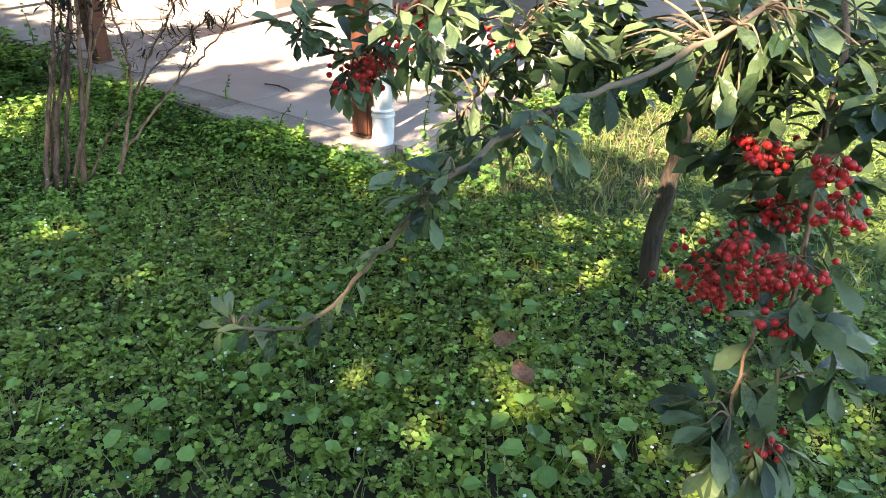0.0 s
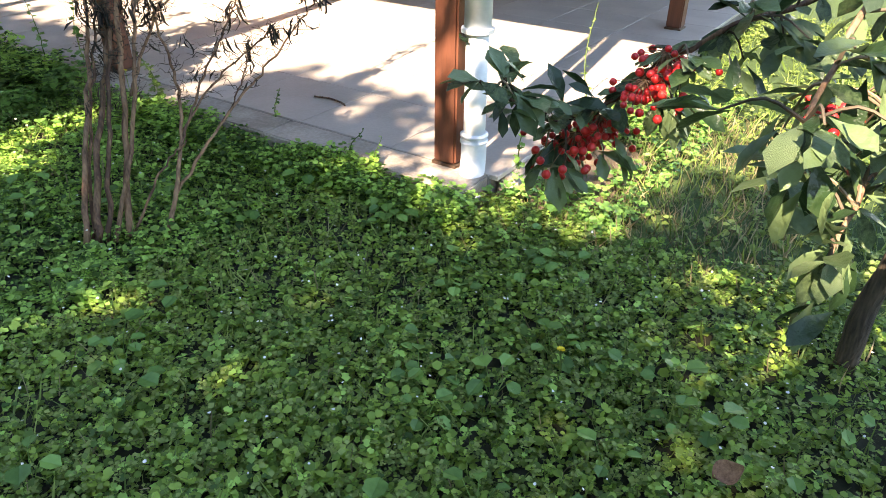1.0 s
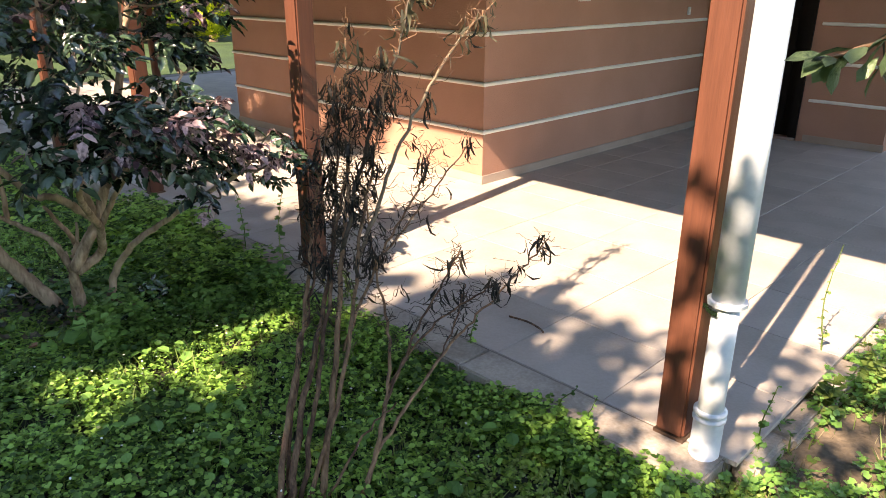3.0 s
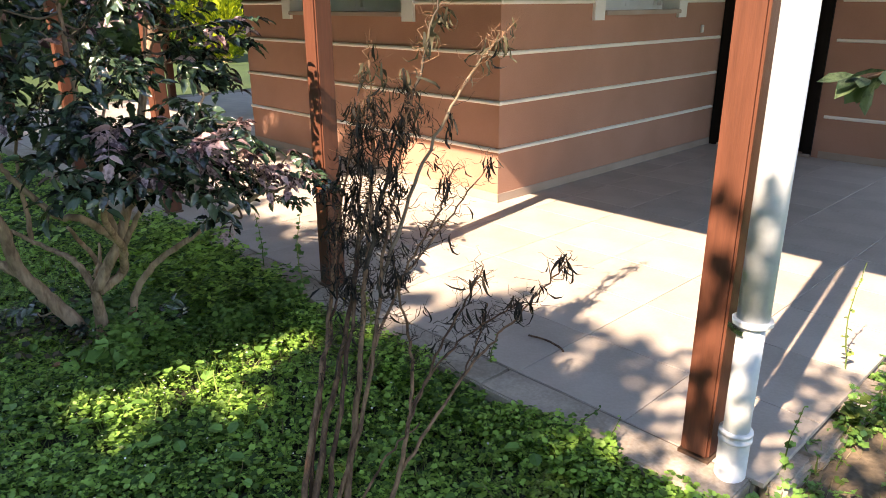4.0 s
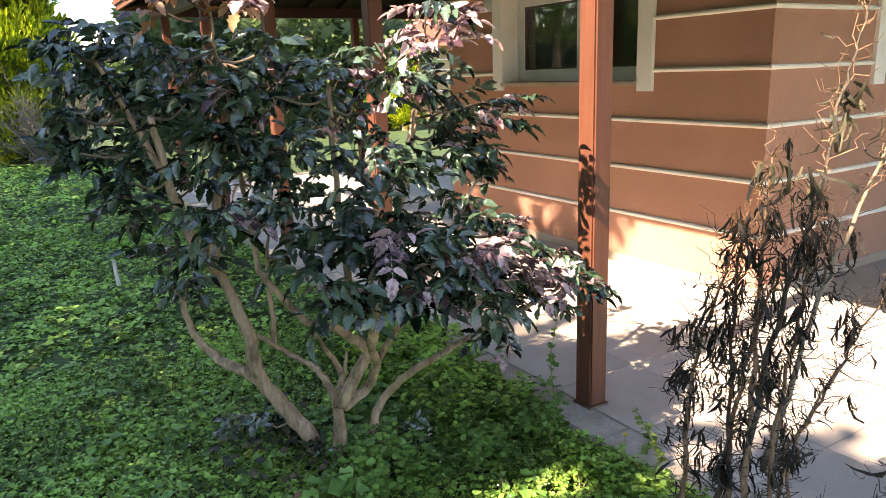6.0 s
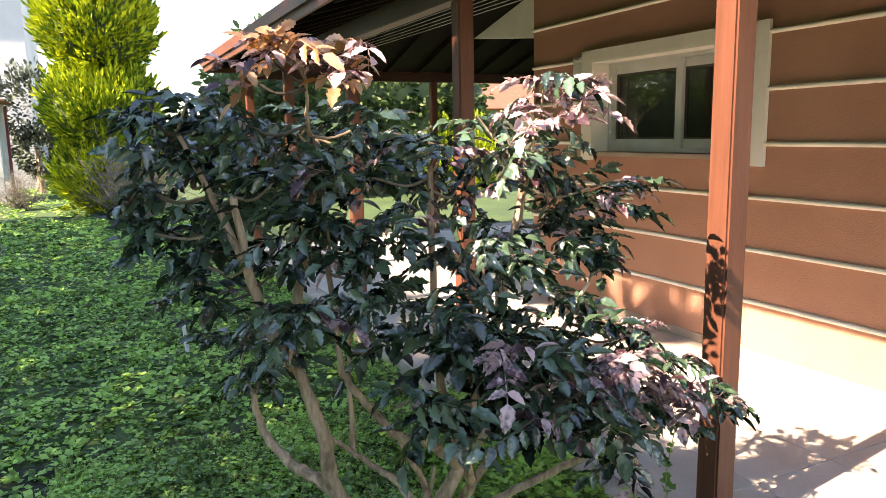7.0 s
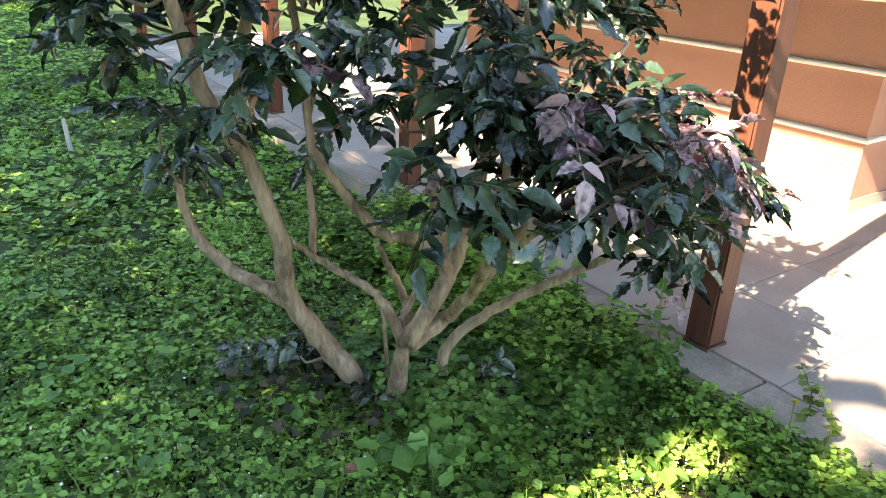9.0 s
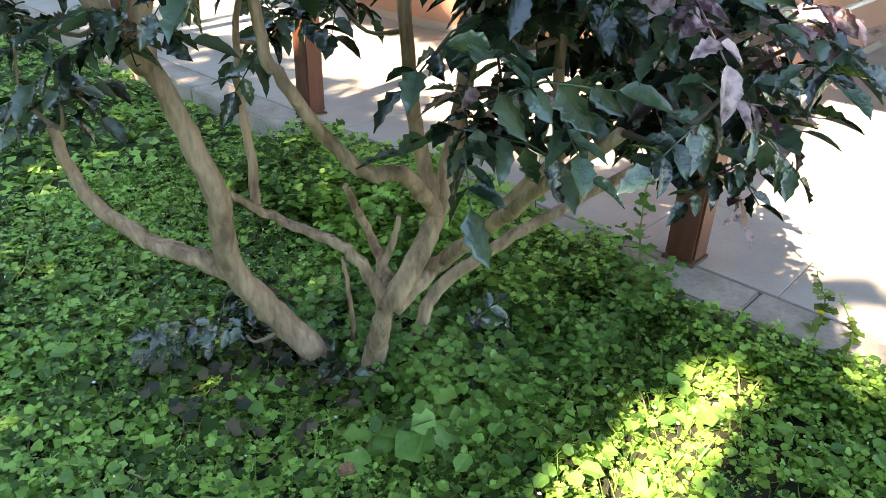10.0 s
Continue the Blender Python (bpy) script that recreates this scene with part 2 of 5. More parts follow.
OVAL_V = np.array([(0, 0, 0), (0.33, 0.22, 0.05), (0.70, 0.20, 0.03), (1, 0, -0.10), (0.70, -0.20, 0.03), (0.33, -0.22, 0.05)])
STRIP_V = np.array([(0, -0.03, 0), (0, 0.03, 0), (0.28, -0.06, 0.14), (0.28, 0.06, 0.09), (0.58, -0.05, 0.06), (0.58, 0.05, 0.11), (0.74, -0.03, -0.18), (0.74, 0.03, -0.14), (0.68, -0.005, -0.42), (0.68, 0.005, -0.42)])
STRIP_F = np.array([(0, 2, 3, 1), (2, 4, 5, 3), (4, 6, 7, 5), (6, 8, 9, 7)])


def unit(a):
    return a / np.maximum(np.linalg.norm(a, axis=-1, keepdims=True), 1e-9)


def scatter(pos, along, up, size, tv, tf, width=1.0):
    """Corners and faces of one leaf for each place, growing along and facing up."""
    d = unit(along)
    s = unit(np.cross(up, d))
    n = np.cross(d, s)
    size = np.asarray(size)[:, None, None]
    w = np.broadcast_to(np.asarray(width), (len(pos),))[:, None, None]
    v = pos[:, None] + size * (tv[None, :, 0:1] * d[:, None] + w * tv[None, :, 1:2] * s[:, None] + tv[None, :, 2:3] * n[:, None])
    f = tf[None] + (np.arange(len(pos)) * len(tv))[:, None, None]
    return v.reshape(-1, 3), f.reshape(-1, tf.shape[1])


def leaves(name, pos, along, up, size, mat, parent=None, label="", tv=ROUND_V, tf=ROUND_F, width=1.0, kind=""):
    v, f = scatter(pos, along, up, size, tv, tf, width)
    return tagged(child(name, mesh_np(name, v, f, mat), parent, label), kind=kind)


def rand_dirs(n, tilt=1.0):
    a = rng.normal(size=(n, 3))
    a[:, 2] *= tilt
    return unit(a)


# ---- ground ----
def ground_height(x, y):
    return 0.015 * np.sin(1.7 * x + 0.6) * np.cos(1.3 * y) + 0.01 * np.sin(4.1 * x + 2.2 * y) - 0.01


gx = np.concatenate([np.linspace(-600, -30, 12), np.linspace(-28, -9, 30), np.linspace(-8.8, 3, 80), np.linspace(4, 40, 12), np.linspace(80, 600, 6)])
gy = np.concatenate([np.linspace(-600, -30, 10), np.linspace(-20, -1, 12), np.linspace(-0.8, 8, 60), np.linspace(9, 40, 16), np.linspace(80, 600, 6)])
GX, GY = np.meshgrid(gx, gy)
GZ = ground_height(GX, GY) * (np.hypot(GX + 3, GY - 2) < 12)
gi = np.arange(len(gx) * len(gy)).reshape(len(gy), len(gx))
gf = np.stack([gi[:-1, :-1], gi[:-1, 1:], gi[1:, 1:], gi[1:, :-1]], -1).reshape(-1, 4)
ground = child("ground", mesh_np("ground", np.stack([GX, GY, GZ], -1).reshape(-1, 3), gf, FARGRASS))
# sheet just above the ground that makes gaps in the clover look dark
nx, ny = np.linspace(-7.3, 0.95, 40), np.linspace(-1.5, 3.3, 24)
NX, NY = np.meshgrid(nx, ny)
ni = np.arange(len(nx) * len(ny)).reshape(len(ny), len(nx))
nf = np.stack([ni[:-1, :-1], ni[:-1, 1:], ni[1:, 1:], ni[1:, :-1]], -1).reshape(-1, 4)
earth = child("soil", mesh_np("soil", np.stack([NX, NY, ground_height(NX, NY) * (np.hypot(NX + 3, NY - 2) < 12) + 0.004 + 0.004 * np.sin(NX * 9) * np.sin(NY * 8)], -1).reshape(-1, 3), nf, GAPEARTH))
tagged(earth, "earth under the ground cover, blackened for the shade between leaves", "soil", kind="structure")
tagged(ground, "shaded lawn of dark earth and short grass", "lawn", kind="structure")

# ---- porch floor ----
PX0, PX1, PY0 = -14.4, -2.36, 3.33
FLOOR = 0.11
floor = Geo().box(PX0, PX1, PY0 + 0.2, 13.0, -0.2, FLOOR - 0.006).part("floor", JOINT)
tagged(floor, "porch floor of pale beige square tiles", "floor", kind="structure")
curb = thing("kerb", "worn pale stone edging along the porch", "kerb", kind="structure")
for k in range(12):
    x1 = PX1 - k * 1.12
    Geo().box(max(PX0, x1 - 1.116), x1, PY0 + 0.01 * (k % 2) * 0.3, PY0 + 0.2, -0.2, FLOOR - 0.001).part("edging_stone", BORDER, curb, bevel=0.008)


# ---- house ----
WY, WX, DY, EX, FX = 5.604, -5.414, 9.33, -3.44, -9.33
TOP = 4.3
BANDS = [0.544 + 0.383 * k for k in range(8)]


def wall_x(name, y, x0, x1, holes, label, thick=0.25):
    """A wall along x whose outer face looks to -y; holes as x0, x1, z0, z1."""
    g, xs = Geo(), sorted({x0, x1, *[h[0] for h in holes], *[h[1] for h in holes]})
    for a, b in zip(xs, xs[1:]):
        hole = [h for h in holes if h[0] <= a and h[1] >= b]
        if hole:
            if hole[0][2] > FLOOR:
                g.box(a, b, y, y + thick, 0.0, hole[0][2])
            g.box(a, b, y, y + thick, hole[0][3], TOP)
        else:
            g.box(a, b, y, y + thick, 0.0, TOP)
    return tagged(g.part(name, PLASTER), label, "wall", kind="structure")


def wall_y(name, x, y0, y1, holes, label, thick=0.25):
    """A wall along y whose outer face looks to +x; holes as y0, y1, z0, z1."""
    g, ys = Geo(), sorted({y0, y1, *[h[0] for h in holes], *[h[1] for h in holes]})
    for a, b in zip(ys, ys[1:]):
        hole = [h for h in holes if h[0] <= a and h[1] >= b]
        if hole:
            g.box(x - thick, x, a, b, 0.0, hole[0][2])
            g.box(x - thick, x, a, b, hole[0][3], TOP)
        else:
            g.box(x - thick, x, a, b, 0.0, TOP)
    return tagged(g.part(name, PLASTER), label, "wall", kind="structure")


W1 = (-8.325, -6.55, 1.61, 2.43)
W2 = (6.956, 8.276, 1.61, 2.43)
south = wall_x("wall_south", WY, FX, WX, [W1], "brown plaster house wall with cream bands")
east = wall_y("wall_east", WX, WY + 0.25, DY, [W2], "brown plaster house wall with cream bands")
entry = wall_x("wall_entry", DY, WX, EX, [(-5.30, -4.27, 0.0, 2.25)], "brown plaster wall beside the front door")
wing = wall_y("wall_wing", EX, DY + 0.25, 13.0, [], "brown plaster side wall with cream bands")
tagged(Geo().box(FX, FX + 0.25, WY + 0.25, 13.0, 0, TOP).part("wall_west", PLASTER), "brown plaster house wall", "wall", kind="structure")


def band(parent, a, b, z, axis, at):
    """A moulded cream strip, proud of the wall."""
    d, h = 0.022, 0.017
    prof = [(0.0, -h), (d * 0.7, -h * 0.8), (d, -h * 0.3), (d, h * 0.3), (d * 0.7, h * 0.8), (0.0, h)]
    if axis == "x":
        vs = [(x, at - p, z + q) for x in (a, b) for p, q in prof]
    else:
        vs = [(at + p, y, z + q) for y in (a, b) for p, q in prof]
    n = len(prof)
    fs = [(i, (i + 1) % n, n + (i + 1) % n, n + i) for i in range(n)] + [tuple(range(n)), tuple(range(n, 2 * n))]
    Geo().add(vs, fs).part("band", BAND, parent)


S1, S2 = (-8.475, -6.40), (6.806, 8.426)
for z in BANDS:
    if 1.55 < z < 2.57:
        band(south, FX, S1[0], z, "x", WY)
        band(south, S1[1], WX + 0.02, z, "x", WY)
        band(east, WY, S2[0], z, "y", WX)
        band(east, S2[1], DY - 0.06, z, "y", WX)
    else:
        band(south, FX, WX + 0.02, z, "x", WY)
        band(east, WY, DY - 0.06, z, "y", WX)
    band(entry, -4.2, EX + 0.02, z, "x", DY)
    band(wing, DY, 13.0, z, "y", EX)
skirting = thing("baseboard", "beige tile skirting at the foot of the walls", "skirting", kind="structure")
for a, b in ((FX, WX + 0.012),):
    Geo().box(a, b, WY - 0.012, WY, FLOOR, FLOOR + 0.075).part("skirting_tile", SKIRT, skirting, bevel=0.003)
Geo().box(WX, WX + 0.012, WY + 0.002, DY - 0.002, FLOOR, FLOOR + 0.075).part("skirting_tile", SKIRT, skirting, bevel=0.003)
Geo().box(-4.2, EX + 0.012, DY - 0.012, DY, FLOOR, FLOOR + 0.075).part("skirting_tile", SKIRT, skirting, bevel=0.003)

# rooms behind the windows
room = Geo().box(FX + 0.26, EX - 0.26, 12.8, 12.95, 0, 3.2).box(FX + 0.26, WX - 0.26, WY + 0.26, 12.8, 0.02, 0.1).box(FX + 0.26, WX - 0.26, WY + 0.26, 12.8, 2.9, 3.0)
room.box(FX + 0.26, WX - 0.26, 9.5, 9.6, 0.1, 2.9).box(WX - 0.26, EX - 0.26, 9.6, 12.8, 2.9, 3.0)
tagged(room.part("wall_inner", ROOM), "dim inner walls of the house", "wall", kind="structure")


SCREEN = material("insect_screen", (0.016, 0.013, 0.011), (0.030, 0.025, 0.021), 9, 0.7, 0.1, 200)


BEAD = material("brown_rubber", (0.035, 0.026, 0.022), (0.06, 0.047, 0.04), 9, 0.6, 0.05)


def window(name, size, label, curtains=False):
    """A two-sash window in its own axes: x across, y inwards from the wall's face, z up from the sill."""
    w, h = size
    ob = thing(name, label, "window", kind="structure")
    s = 0.15
    sur = Geo()
    for x0, x1, z0, z1 in ((-s, 0, -0.075, h + 0.11), (w, w + s, -0.075, h + 0.11), (0, w, h, h + 0.11)):
        sur.box(x0, x1, -0.03, 0.0, z0, z1)
    sur.part("surround", WHITE, ob)
    rev = Geo()
    for x0, x1, z0, z1 in ((-0.01, 0.006, 0, h), (w - 0.006, w + 0.01, 0, h), (0.006, w - 0.006, h - 0.006, h + 0.01)):
        rev.box(x0, x1, -0.028, 0.24, z0, z1)
    rev.part("reveal", WHITE, ob)
    Geo().box(0.0, w, -0.055, 0.22, -0.035, 0.004).part("window_sill", SKIRT, ob, bevel=0.006)
    f = Geo()
    t, y0 = 0.04, 0.165
    for x0, x1, z0, z1 in ((0.006, t, 0.004, h - 0.006), (w - t, w - 0.006, 0.004, h - 0.006), (t, w - t, 0.004, t), (t, w - t, h - t, h - 0.006)):
        f.box(x0, x1, y0, y0 + 0.075, z0, z1)
    f.part("window_frame", PVC, ob)
    for a, b, d in ((t, w / 2 + 0.05, 0.0), (w / 2 - 0.03, w - t, 0.034)):
        sash = Geo()
        q = 0.075
        for x0, x1, z0, z1 in ((a, a + q, t, h - t), (b - q, b, t, h - t), (a + q, b - q, t, t + q), (a + q, b - q, h - t - q, h - t)):
            sash.box(x0, x1, y0 + 0.004 + d, y0 + 0.036 + d, z0, z1)
        so = sash.part("sash", PVC, ob, bevel=0.004)
        bead = Geo()
        for x0, x1, z0, z1 in ((a + q - 0.004, a + q + 0.026, t + q, h - t - q), (b - q - 0.016, b - q + 0.004, t + q, h - t - q), (a + q + 0.026, b - q - 0.016, t + q, t + q + 0.016), (a + q + 0.026, b - q - 0.016, h - t - q - 0.022, h - t - q)):
            bead.box(x0, x1, y0 + 0.010 + d, y0 + 0.028 + d, z0, z1)
        bead.part("glazing_bead", BEAD, so, "dark rubber glazing bead")
        pane = Geo().box(a + q - 0.01, b - q + 0.01, y0 + 0.016 + d, y0 + 0.022 + d, t + q - 0.01, h - t - q + 0.01).part("pane", GLASS, so)
        pane.visible_shadow = False
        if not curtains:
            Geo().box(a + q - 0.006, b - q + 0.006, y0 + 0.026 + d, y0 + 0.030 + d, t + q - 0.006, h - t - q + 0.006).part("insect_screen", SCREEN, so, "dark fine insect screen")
        if curtains:
            n = 26
            vs = [(a + (b - a) * i / n, 0.29 + 0.018 * math.sin(i * 1.7), z) for z in (0.02, h) for i in range(n + 1)]
            Geo().add(vs, [(i, i + 1, n + 2 + i, n + 1 + i) for i in range(n)]).part("curtain", CURTAIN, ob)
    return ob


win1 = window("window_1", (W1[1] - W1[0], W1[3] - W1[2]), "white framed two-sash window with dark panes and pale surround")
win1.matrix_basis = pose(W1[0], WY, W1[2])
win2 = window("window_2", (W2[1] - W2[0], W2[3] - W2[2]), "white framed window with pale curtains behind the glass", True)
win2.matrix_basis = pose(WX, W2[0], W2[2], 0, 0, 90)

vent = thing("vent_grille", "small white slatted vent on the wall", "vent", (-8.56, WY, 2.40))
Geo().box(-0.065, 0.065, -0.02, 0.0, -0.10, 0.10).part("frame", PVC, vent, bevel=0.004)
for k in range(6):
    Geo().box(-0.05, 0.05, -0.03, -0.02, -0.082 + 0.03 * k, -0.066 + 0.03 * k).part("slat", PVC, vent)

# front door
door = thing("door_1", "dark brown closed front door with steel handle", "door", kind="structure")
Geo().box(WX + 0.014, -5.22, DY - 0.035, DY + 0.2, FLOOR, 2.25).box(-4.35, -4.27, DY - 0.03, DY + 0.2, FLOOR, 2.25).box(-5.22, -4.35, DY - 0.03, DY + 0.2, 2.17, 2.25).part("door_frame", DOOR, door)
leaf = Geo().box(-5.22, -4.35, DY + 0.06, DY + 0.11, FLOOR + 0.03, 2.17)
for z0, z1 in ((0.3, 0.95), (1.05, 1.35), (1.45, 2.05)):
    for x0, x1 in ((-5.12, -4.83), (-4.74, -4.45)):
        leaf.box(x0, x1, DY + 0.045, DY + 0.06, z0, z1)
leaf_ob = leaf.part("door_leaf", DOOR, door)
Geo().box(-5.17, -5.13, DY + 0.047, DY + 0.06, 1.08, 1.32).tube([(-5.15, DY + 0.05, 1.24), (-5.15, DY + 0.0, 1.24), (-5.14, DY - 0.01, 1.24), (-5.03, DY - 0.01, 1.235)], 0.009, 8).part("door_handle", METAL, leaf_ob, "steel lever handle")
Geo().box(-5.30, -4.27, DY - 0.06, DY + 0.2, FLOOR - 0.004, FLOOR + 0.03).part("threshold", SKIRT, door, bevel=0.004)
bell = thing("doorbell", "small white doorbell button on the brown wall", "doorbell", (WX, 8.84, 1.41))
Geo().box(0.0, 0.018, -0.025, 0.025, -0.04, 0.04).part("doorbell_plate", PVC, bell, bevel=0.004)
Geo().box(0.018, 0.024, -0.012, 0.012, -0.012, 0.018).part("button", BAND, bell, bevel=0.002)
sign = thing("number_sign", "small round dark blue enamel plate on the wall", "sign", (WX, 8.85, 1.90))
disc = [(x, 0.055 * math.cos(i * math.tau / 24), 0.055 * math.sin(i * math.tau / 24)) for x in (0.0, 0.006) for i in range(24)]
BLUE = material("blue_enamel", (0.015, 0.02, 0.06), (0.025, 0.03, 0.09), 9, 0.3, 0.0)
Geo().add(disc, [(i, (i + 1) % 24, 24 + (i + 1) % 24, 24 + i) for i in range(24)] + [tuple(range(24, 48)), tuple(range(24))[::-1]]).part("plate", BLUE, sign)
Geo().box(0.006, 0.008, -0.022, -0.004, -0.022, 0.022).box(0.006, 0.008, 0.004, 0.022, -0.022, 0.022).part("plate_bars", BAND, sign)


# ---- posts, beam, roof ----
def post(x, y, foot=FLOOR):
    ob = thing("wooden_post", "square red-brown stained timber porch post", "post", (x, y, 0), "porch posts")
    Geo().box(-0.055, 0.055, -0.055, 0.055, foot + 0.012, 2.65).part("shaft", WOOD, ob, bevel=0.009)
    Geo().box(-0.060, 0.060, -0.060, 0.060, foot - 0.002, foot + 0.012).part("base_plate", METAL2, ob, "rusty steel base plate")
    return ob


METAL2 = material("rusty_steel", (0.10, 0.05, 0.03), (0.22, 0.15, 0.11), 9, 0.6, 0.2, metal=0.6)
POSTY = 3.56
for k, x in enumerate((-2.568, -4.89, -7.08, -9.25, -11.55, -13.85)):
    post(x, POSTY)
post(-2.568, 6.57)
for y in (6.6, 9.6):
    post(-13.85, y)
post(-11.55, 9.6)

beam = thing("beam", "dark red timber beam along the porch posts", "beam", kind="structure")
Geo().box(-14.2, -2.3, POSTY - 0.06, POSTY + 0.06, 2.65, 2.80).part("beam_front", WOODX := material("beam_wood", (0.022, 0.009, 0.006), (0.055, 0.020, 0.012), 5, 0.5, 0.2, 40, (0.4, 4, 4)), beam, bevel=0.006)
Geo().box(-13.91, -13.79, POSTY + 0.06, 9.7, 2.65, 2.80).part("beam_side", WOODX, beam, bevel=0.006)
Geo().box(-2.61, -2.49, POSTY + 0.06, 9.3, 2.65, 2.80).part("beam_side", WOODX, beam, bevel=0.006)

RX0, RX1, RY0, RY1, EZ = -14.8, -1.75, 3.10, 15.0, 2.84
SLOPE = 0.30
RIDGE = (RY0 + RY1) / 2
RH = EZ + 0.06 + SLOPE * (RIDGE - RY0)
RUN = RIDGE - RY0
roof = thing("roof", "low hipped porch roof, dark boarded underside with shade in its colour, red tiles", "roof", kind="structure")
for off, nm, mt in ((0.0, "boarding", SHADEDWOOD), (0.05, "tile_bed", ROOFTILE)):
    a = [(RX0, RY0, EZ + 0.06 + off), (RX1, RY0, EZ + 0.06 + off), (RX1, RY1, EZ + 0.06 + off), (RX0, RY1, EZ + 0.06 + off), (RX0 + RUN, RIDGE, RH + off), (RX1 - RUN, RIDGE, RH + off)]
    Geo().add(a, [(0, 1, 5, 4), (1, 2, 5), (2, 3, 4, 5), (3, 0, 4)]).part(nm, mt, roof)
fas = Geo()
fas.box(RX0 - 0.03, RX1 + 0.03, RY0 - 0.03, RY0, EZ - 0.02, EZ + 0.12).box(RX0 - 0.03, RX0, RY0, RY1, EZ - 0.02, EZ + 0.12).box(RX1, RX1 + 0.03, RY0, RY1, EZ - 0.02, EZ + 0.12)
fas.part("fascia", FASCIA, roof)
lip = Geo().box(RX0 - 0.06, RX1 + 0.06, RY0 - 0.06, RY0 - 0.03, EZ + 0.06, EZ + 0.185).box(RX0 - 0.06, RX0 - 0.03, RY0 - 0.03, RY1, EZ + 0.06, EZ + 0.185)
lip.part("drip_board", FASCIA, roof)
for k in range(24):
    x = RX0 + 0.5 + k * 0.6
    r = min(x - RX0, RX1 - x, RUN) * 0.98
    vs = []
    for y, z in ((RY0 + 0.01, EZ + 0.055), (RY0 + r, EZ + 0.055 + SLOPE * r)):
        vs += [(x - 0.03, y, z), (x + 0.03, y, z), (x + 0.03, y, z - 0.09), (x - 0.03, y, z - 0.09)]
    if r > 0.3:
        Geo().add(vs, [(0, 1, 2, 3), (7, 6, 5, 4), (0, 4, 5, 1), (1, 5, 6, 2), (2, 6, 7, 3), (3, 7, 4, 0)]).part("rafter", SHADEDWOOD, roof)
for k in range(18):
    y = RY0 + 0.6 + k * 0.6
    r = min(y - RY0, RY1 - y, RUN) * 0.98
    vs = []
    for x, z in ((RX0 + 0.01, EZ + 0.055), (RX0 + r, EZ + 0.055 + SLOPE * r)):
        vs += [(x, y - 0.03, z), (x, y + 0.03, z), (x, y + 0.03, z - 0.09), (x, y - 0.03, z - 0.09)]
    Geo().add(vs, [(0, 1, 2, 3), (7, 6, 5, 4), (0, 4, 5, 1), (1, 5, 6, 2), (2, 6, 7, 3), (3, 7, 4, 0)]).part("rafter", SHADEDWOOD, roof)
# end course of half-round tiles over the eaves
course = []
for k in range(int((RX1 - RX0) / 0.22)):
    course.append((RX0 + 0.11 + k * 0.22, RY0 - 0.06, 0))
half = Geo().tube([(0, 0, 0), (0, 0.42, 0.126)], 0.05, 8, cap=True)
half_me = mesh_of("eave_tile", half.v, half.f, ROOFTILE, True)
for x, y, _ in course:
    child("eave_tile", half_me, roof, m=pose(x, y + 0.03, EZ + 0.125))
for k in range(26):
    child("eave_tile", half_me, roof, m=pose(RX0 - 0.03, RY0 + 0.11 + k * 0.22, EZ + 0.125, 0, 0, -90))
gable = Geo().add([(-10.8, WY + 0.1, 2.95), (FX, WY + 0.1, 2.78), (FX, WY + 0.1, 3.3), (-10.8, WY + 0.2, 2.95), (FX, WY + 0.2, 2.78), (FX, WY + 0.2, 3.3)],
                  [(0, 1, 2), (5, 4, 3), (0, 3, 4, 1), (1, 4, 5, 2), (2, 5, 3, 0)]).part("wall_gable", WHITE)
tagged(gable, "white boarded triangle under the porch roof", "wall", kind="structure")
clothes = thing("clothes_line", "thin white clothes lines under the porch roof", "clothesline")
for k in range(5):
    Geo().tube([(-13.7, 4.5 + 0.10 * k, 2.98), (-10.6, 4.52 + 0.10 * k, 2.97), (-7.2, 4.54 + 0.10 * k, 2.98)], 0.0035, 5).part("line", PVC, clothes)

# ---- downpipe ----
pipe = thing("downpipe", "weathered white plastic rain pipe strapped to the post", "downpipe", (-2.44, 3.535, 0))
Geo().tube([(0, 0, 0.16), (0, 0, 0.45), (0, 0, 0.705)], 0.045, 24).part("lower_pipe", PIPE, pipe, smooth=True)
Geo().tube([(0, 0, 0.70), (0, 0, 1.3), (0, 0, 1.9), (0, 0, 2.5), (0, 0, 2.6), (0, -0.08, 2.7), (0, -0.36, 2.8)], 0.053, 24).part("upper_pipe", PIPE, pipe, smooth=True)
Geo().tube([(0, 0, 0.682), (0, 0, 0.684), (0, 0, 0.702), (0, 0, 0.704)], [0.046, 0.066, 0.068, 0.054], 10).part("collar", PIPE, pipe, bevel=0.002)
Geo().tube([(0, 0, 0.27), (0, 0, 0.23), (0, 0, 0.18), (0.002, -0.006, 0.14), (0.01, -0.03, 0.09), (0.02, -0.06, 0.05), (0.032, -0.095, 0.015)], [0.046, 0.053, 0.053, 0.053, 0.054, 0.056, 0.060], 24).part("shoe", PIPE, pipe, smooth=True)
for z in (0.262, 0.235):
    Geo().tube([(0, 0, z), (0, 0, z + 0.004), (0, 0, z + 0.014), (0, 0, z + 0.018)], [0.048, 0.058, 0.058, 0.048], 24).part("ring", PIPE, pipe, smooth=True)
strap = Geo()
for k in range(14):
    a, b2 = math.pi * (0.35 + 1.0 * k / 13 + 0.1), 0
    strap.box(0.056 * math.cos(a) - 0.006, 0.056 * math.cos(a) + 0.006, 0.056 * math.sin(a) - 0.006, 0.056 * math.sin(a) + 0.006, 0.655, 0.672)
strap.box(-0.095, -0.05, -0.02, -0.012, 0.655, 0.672)
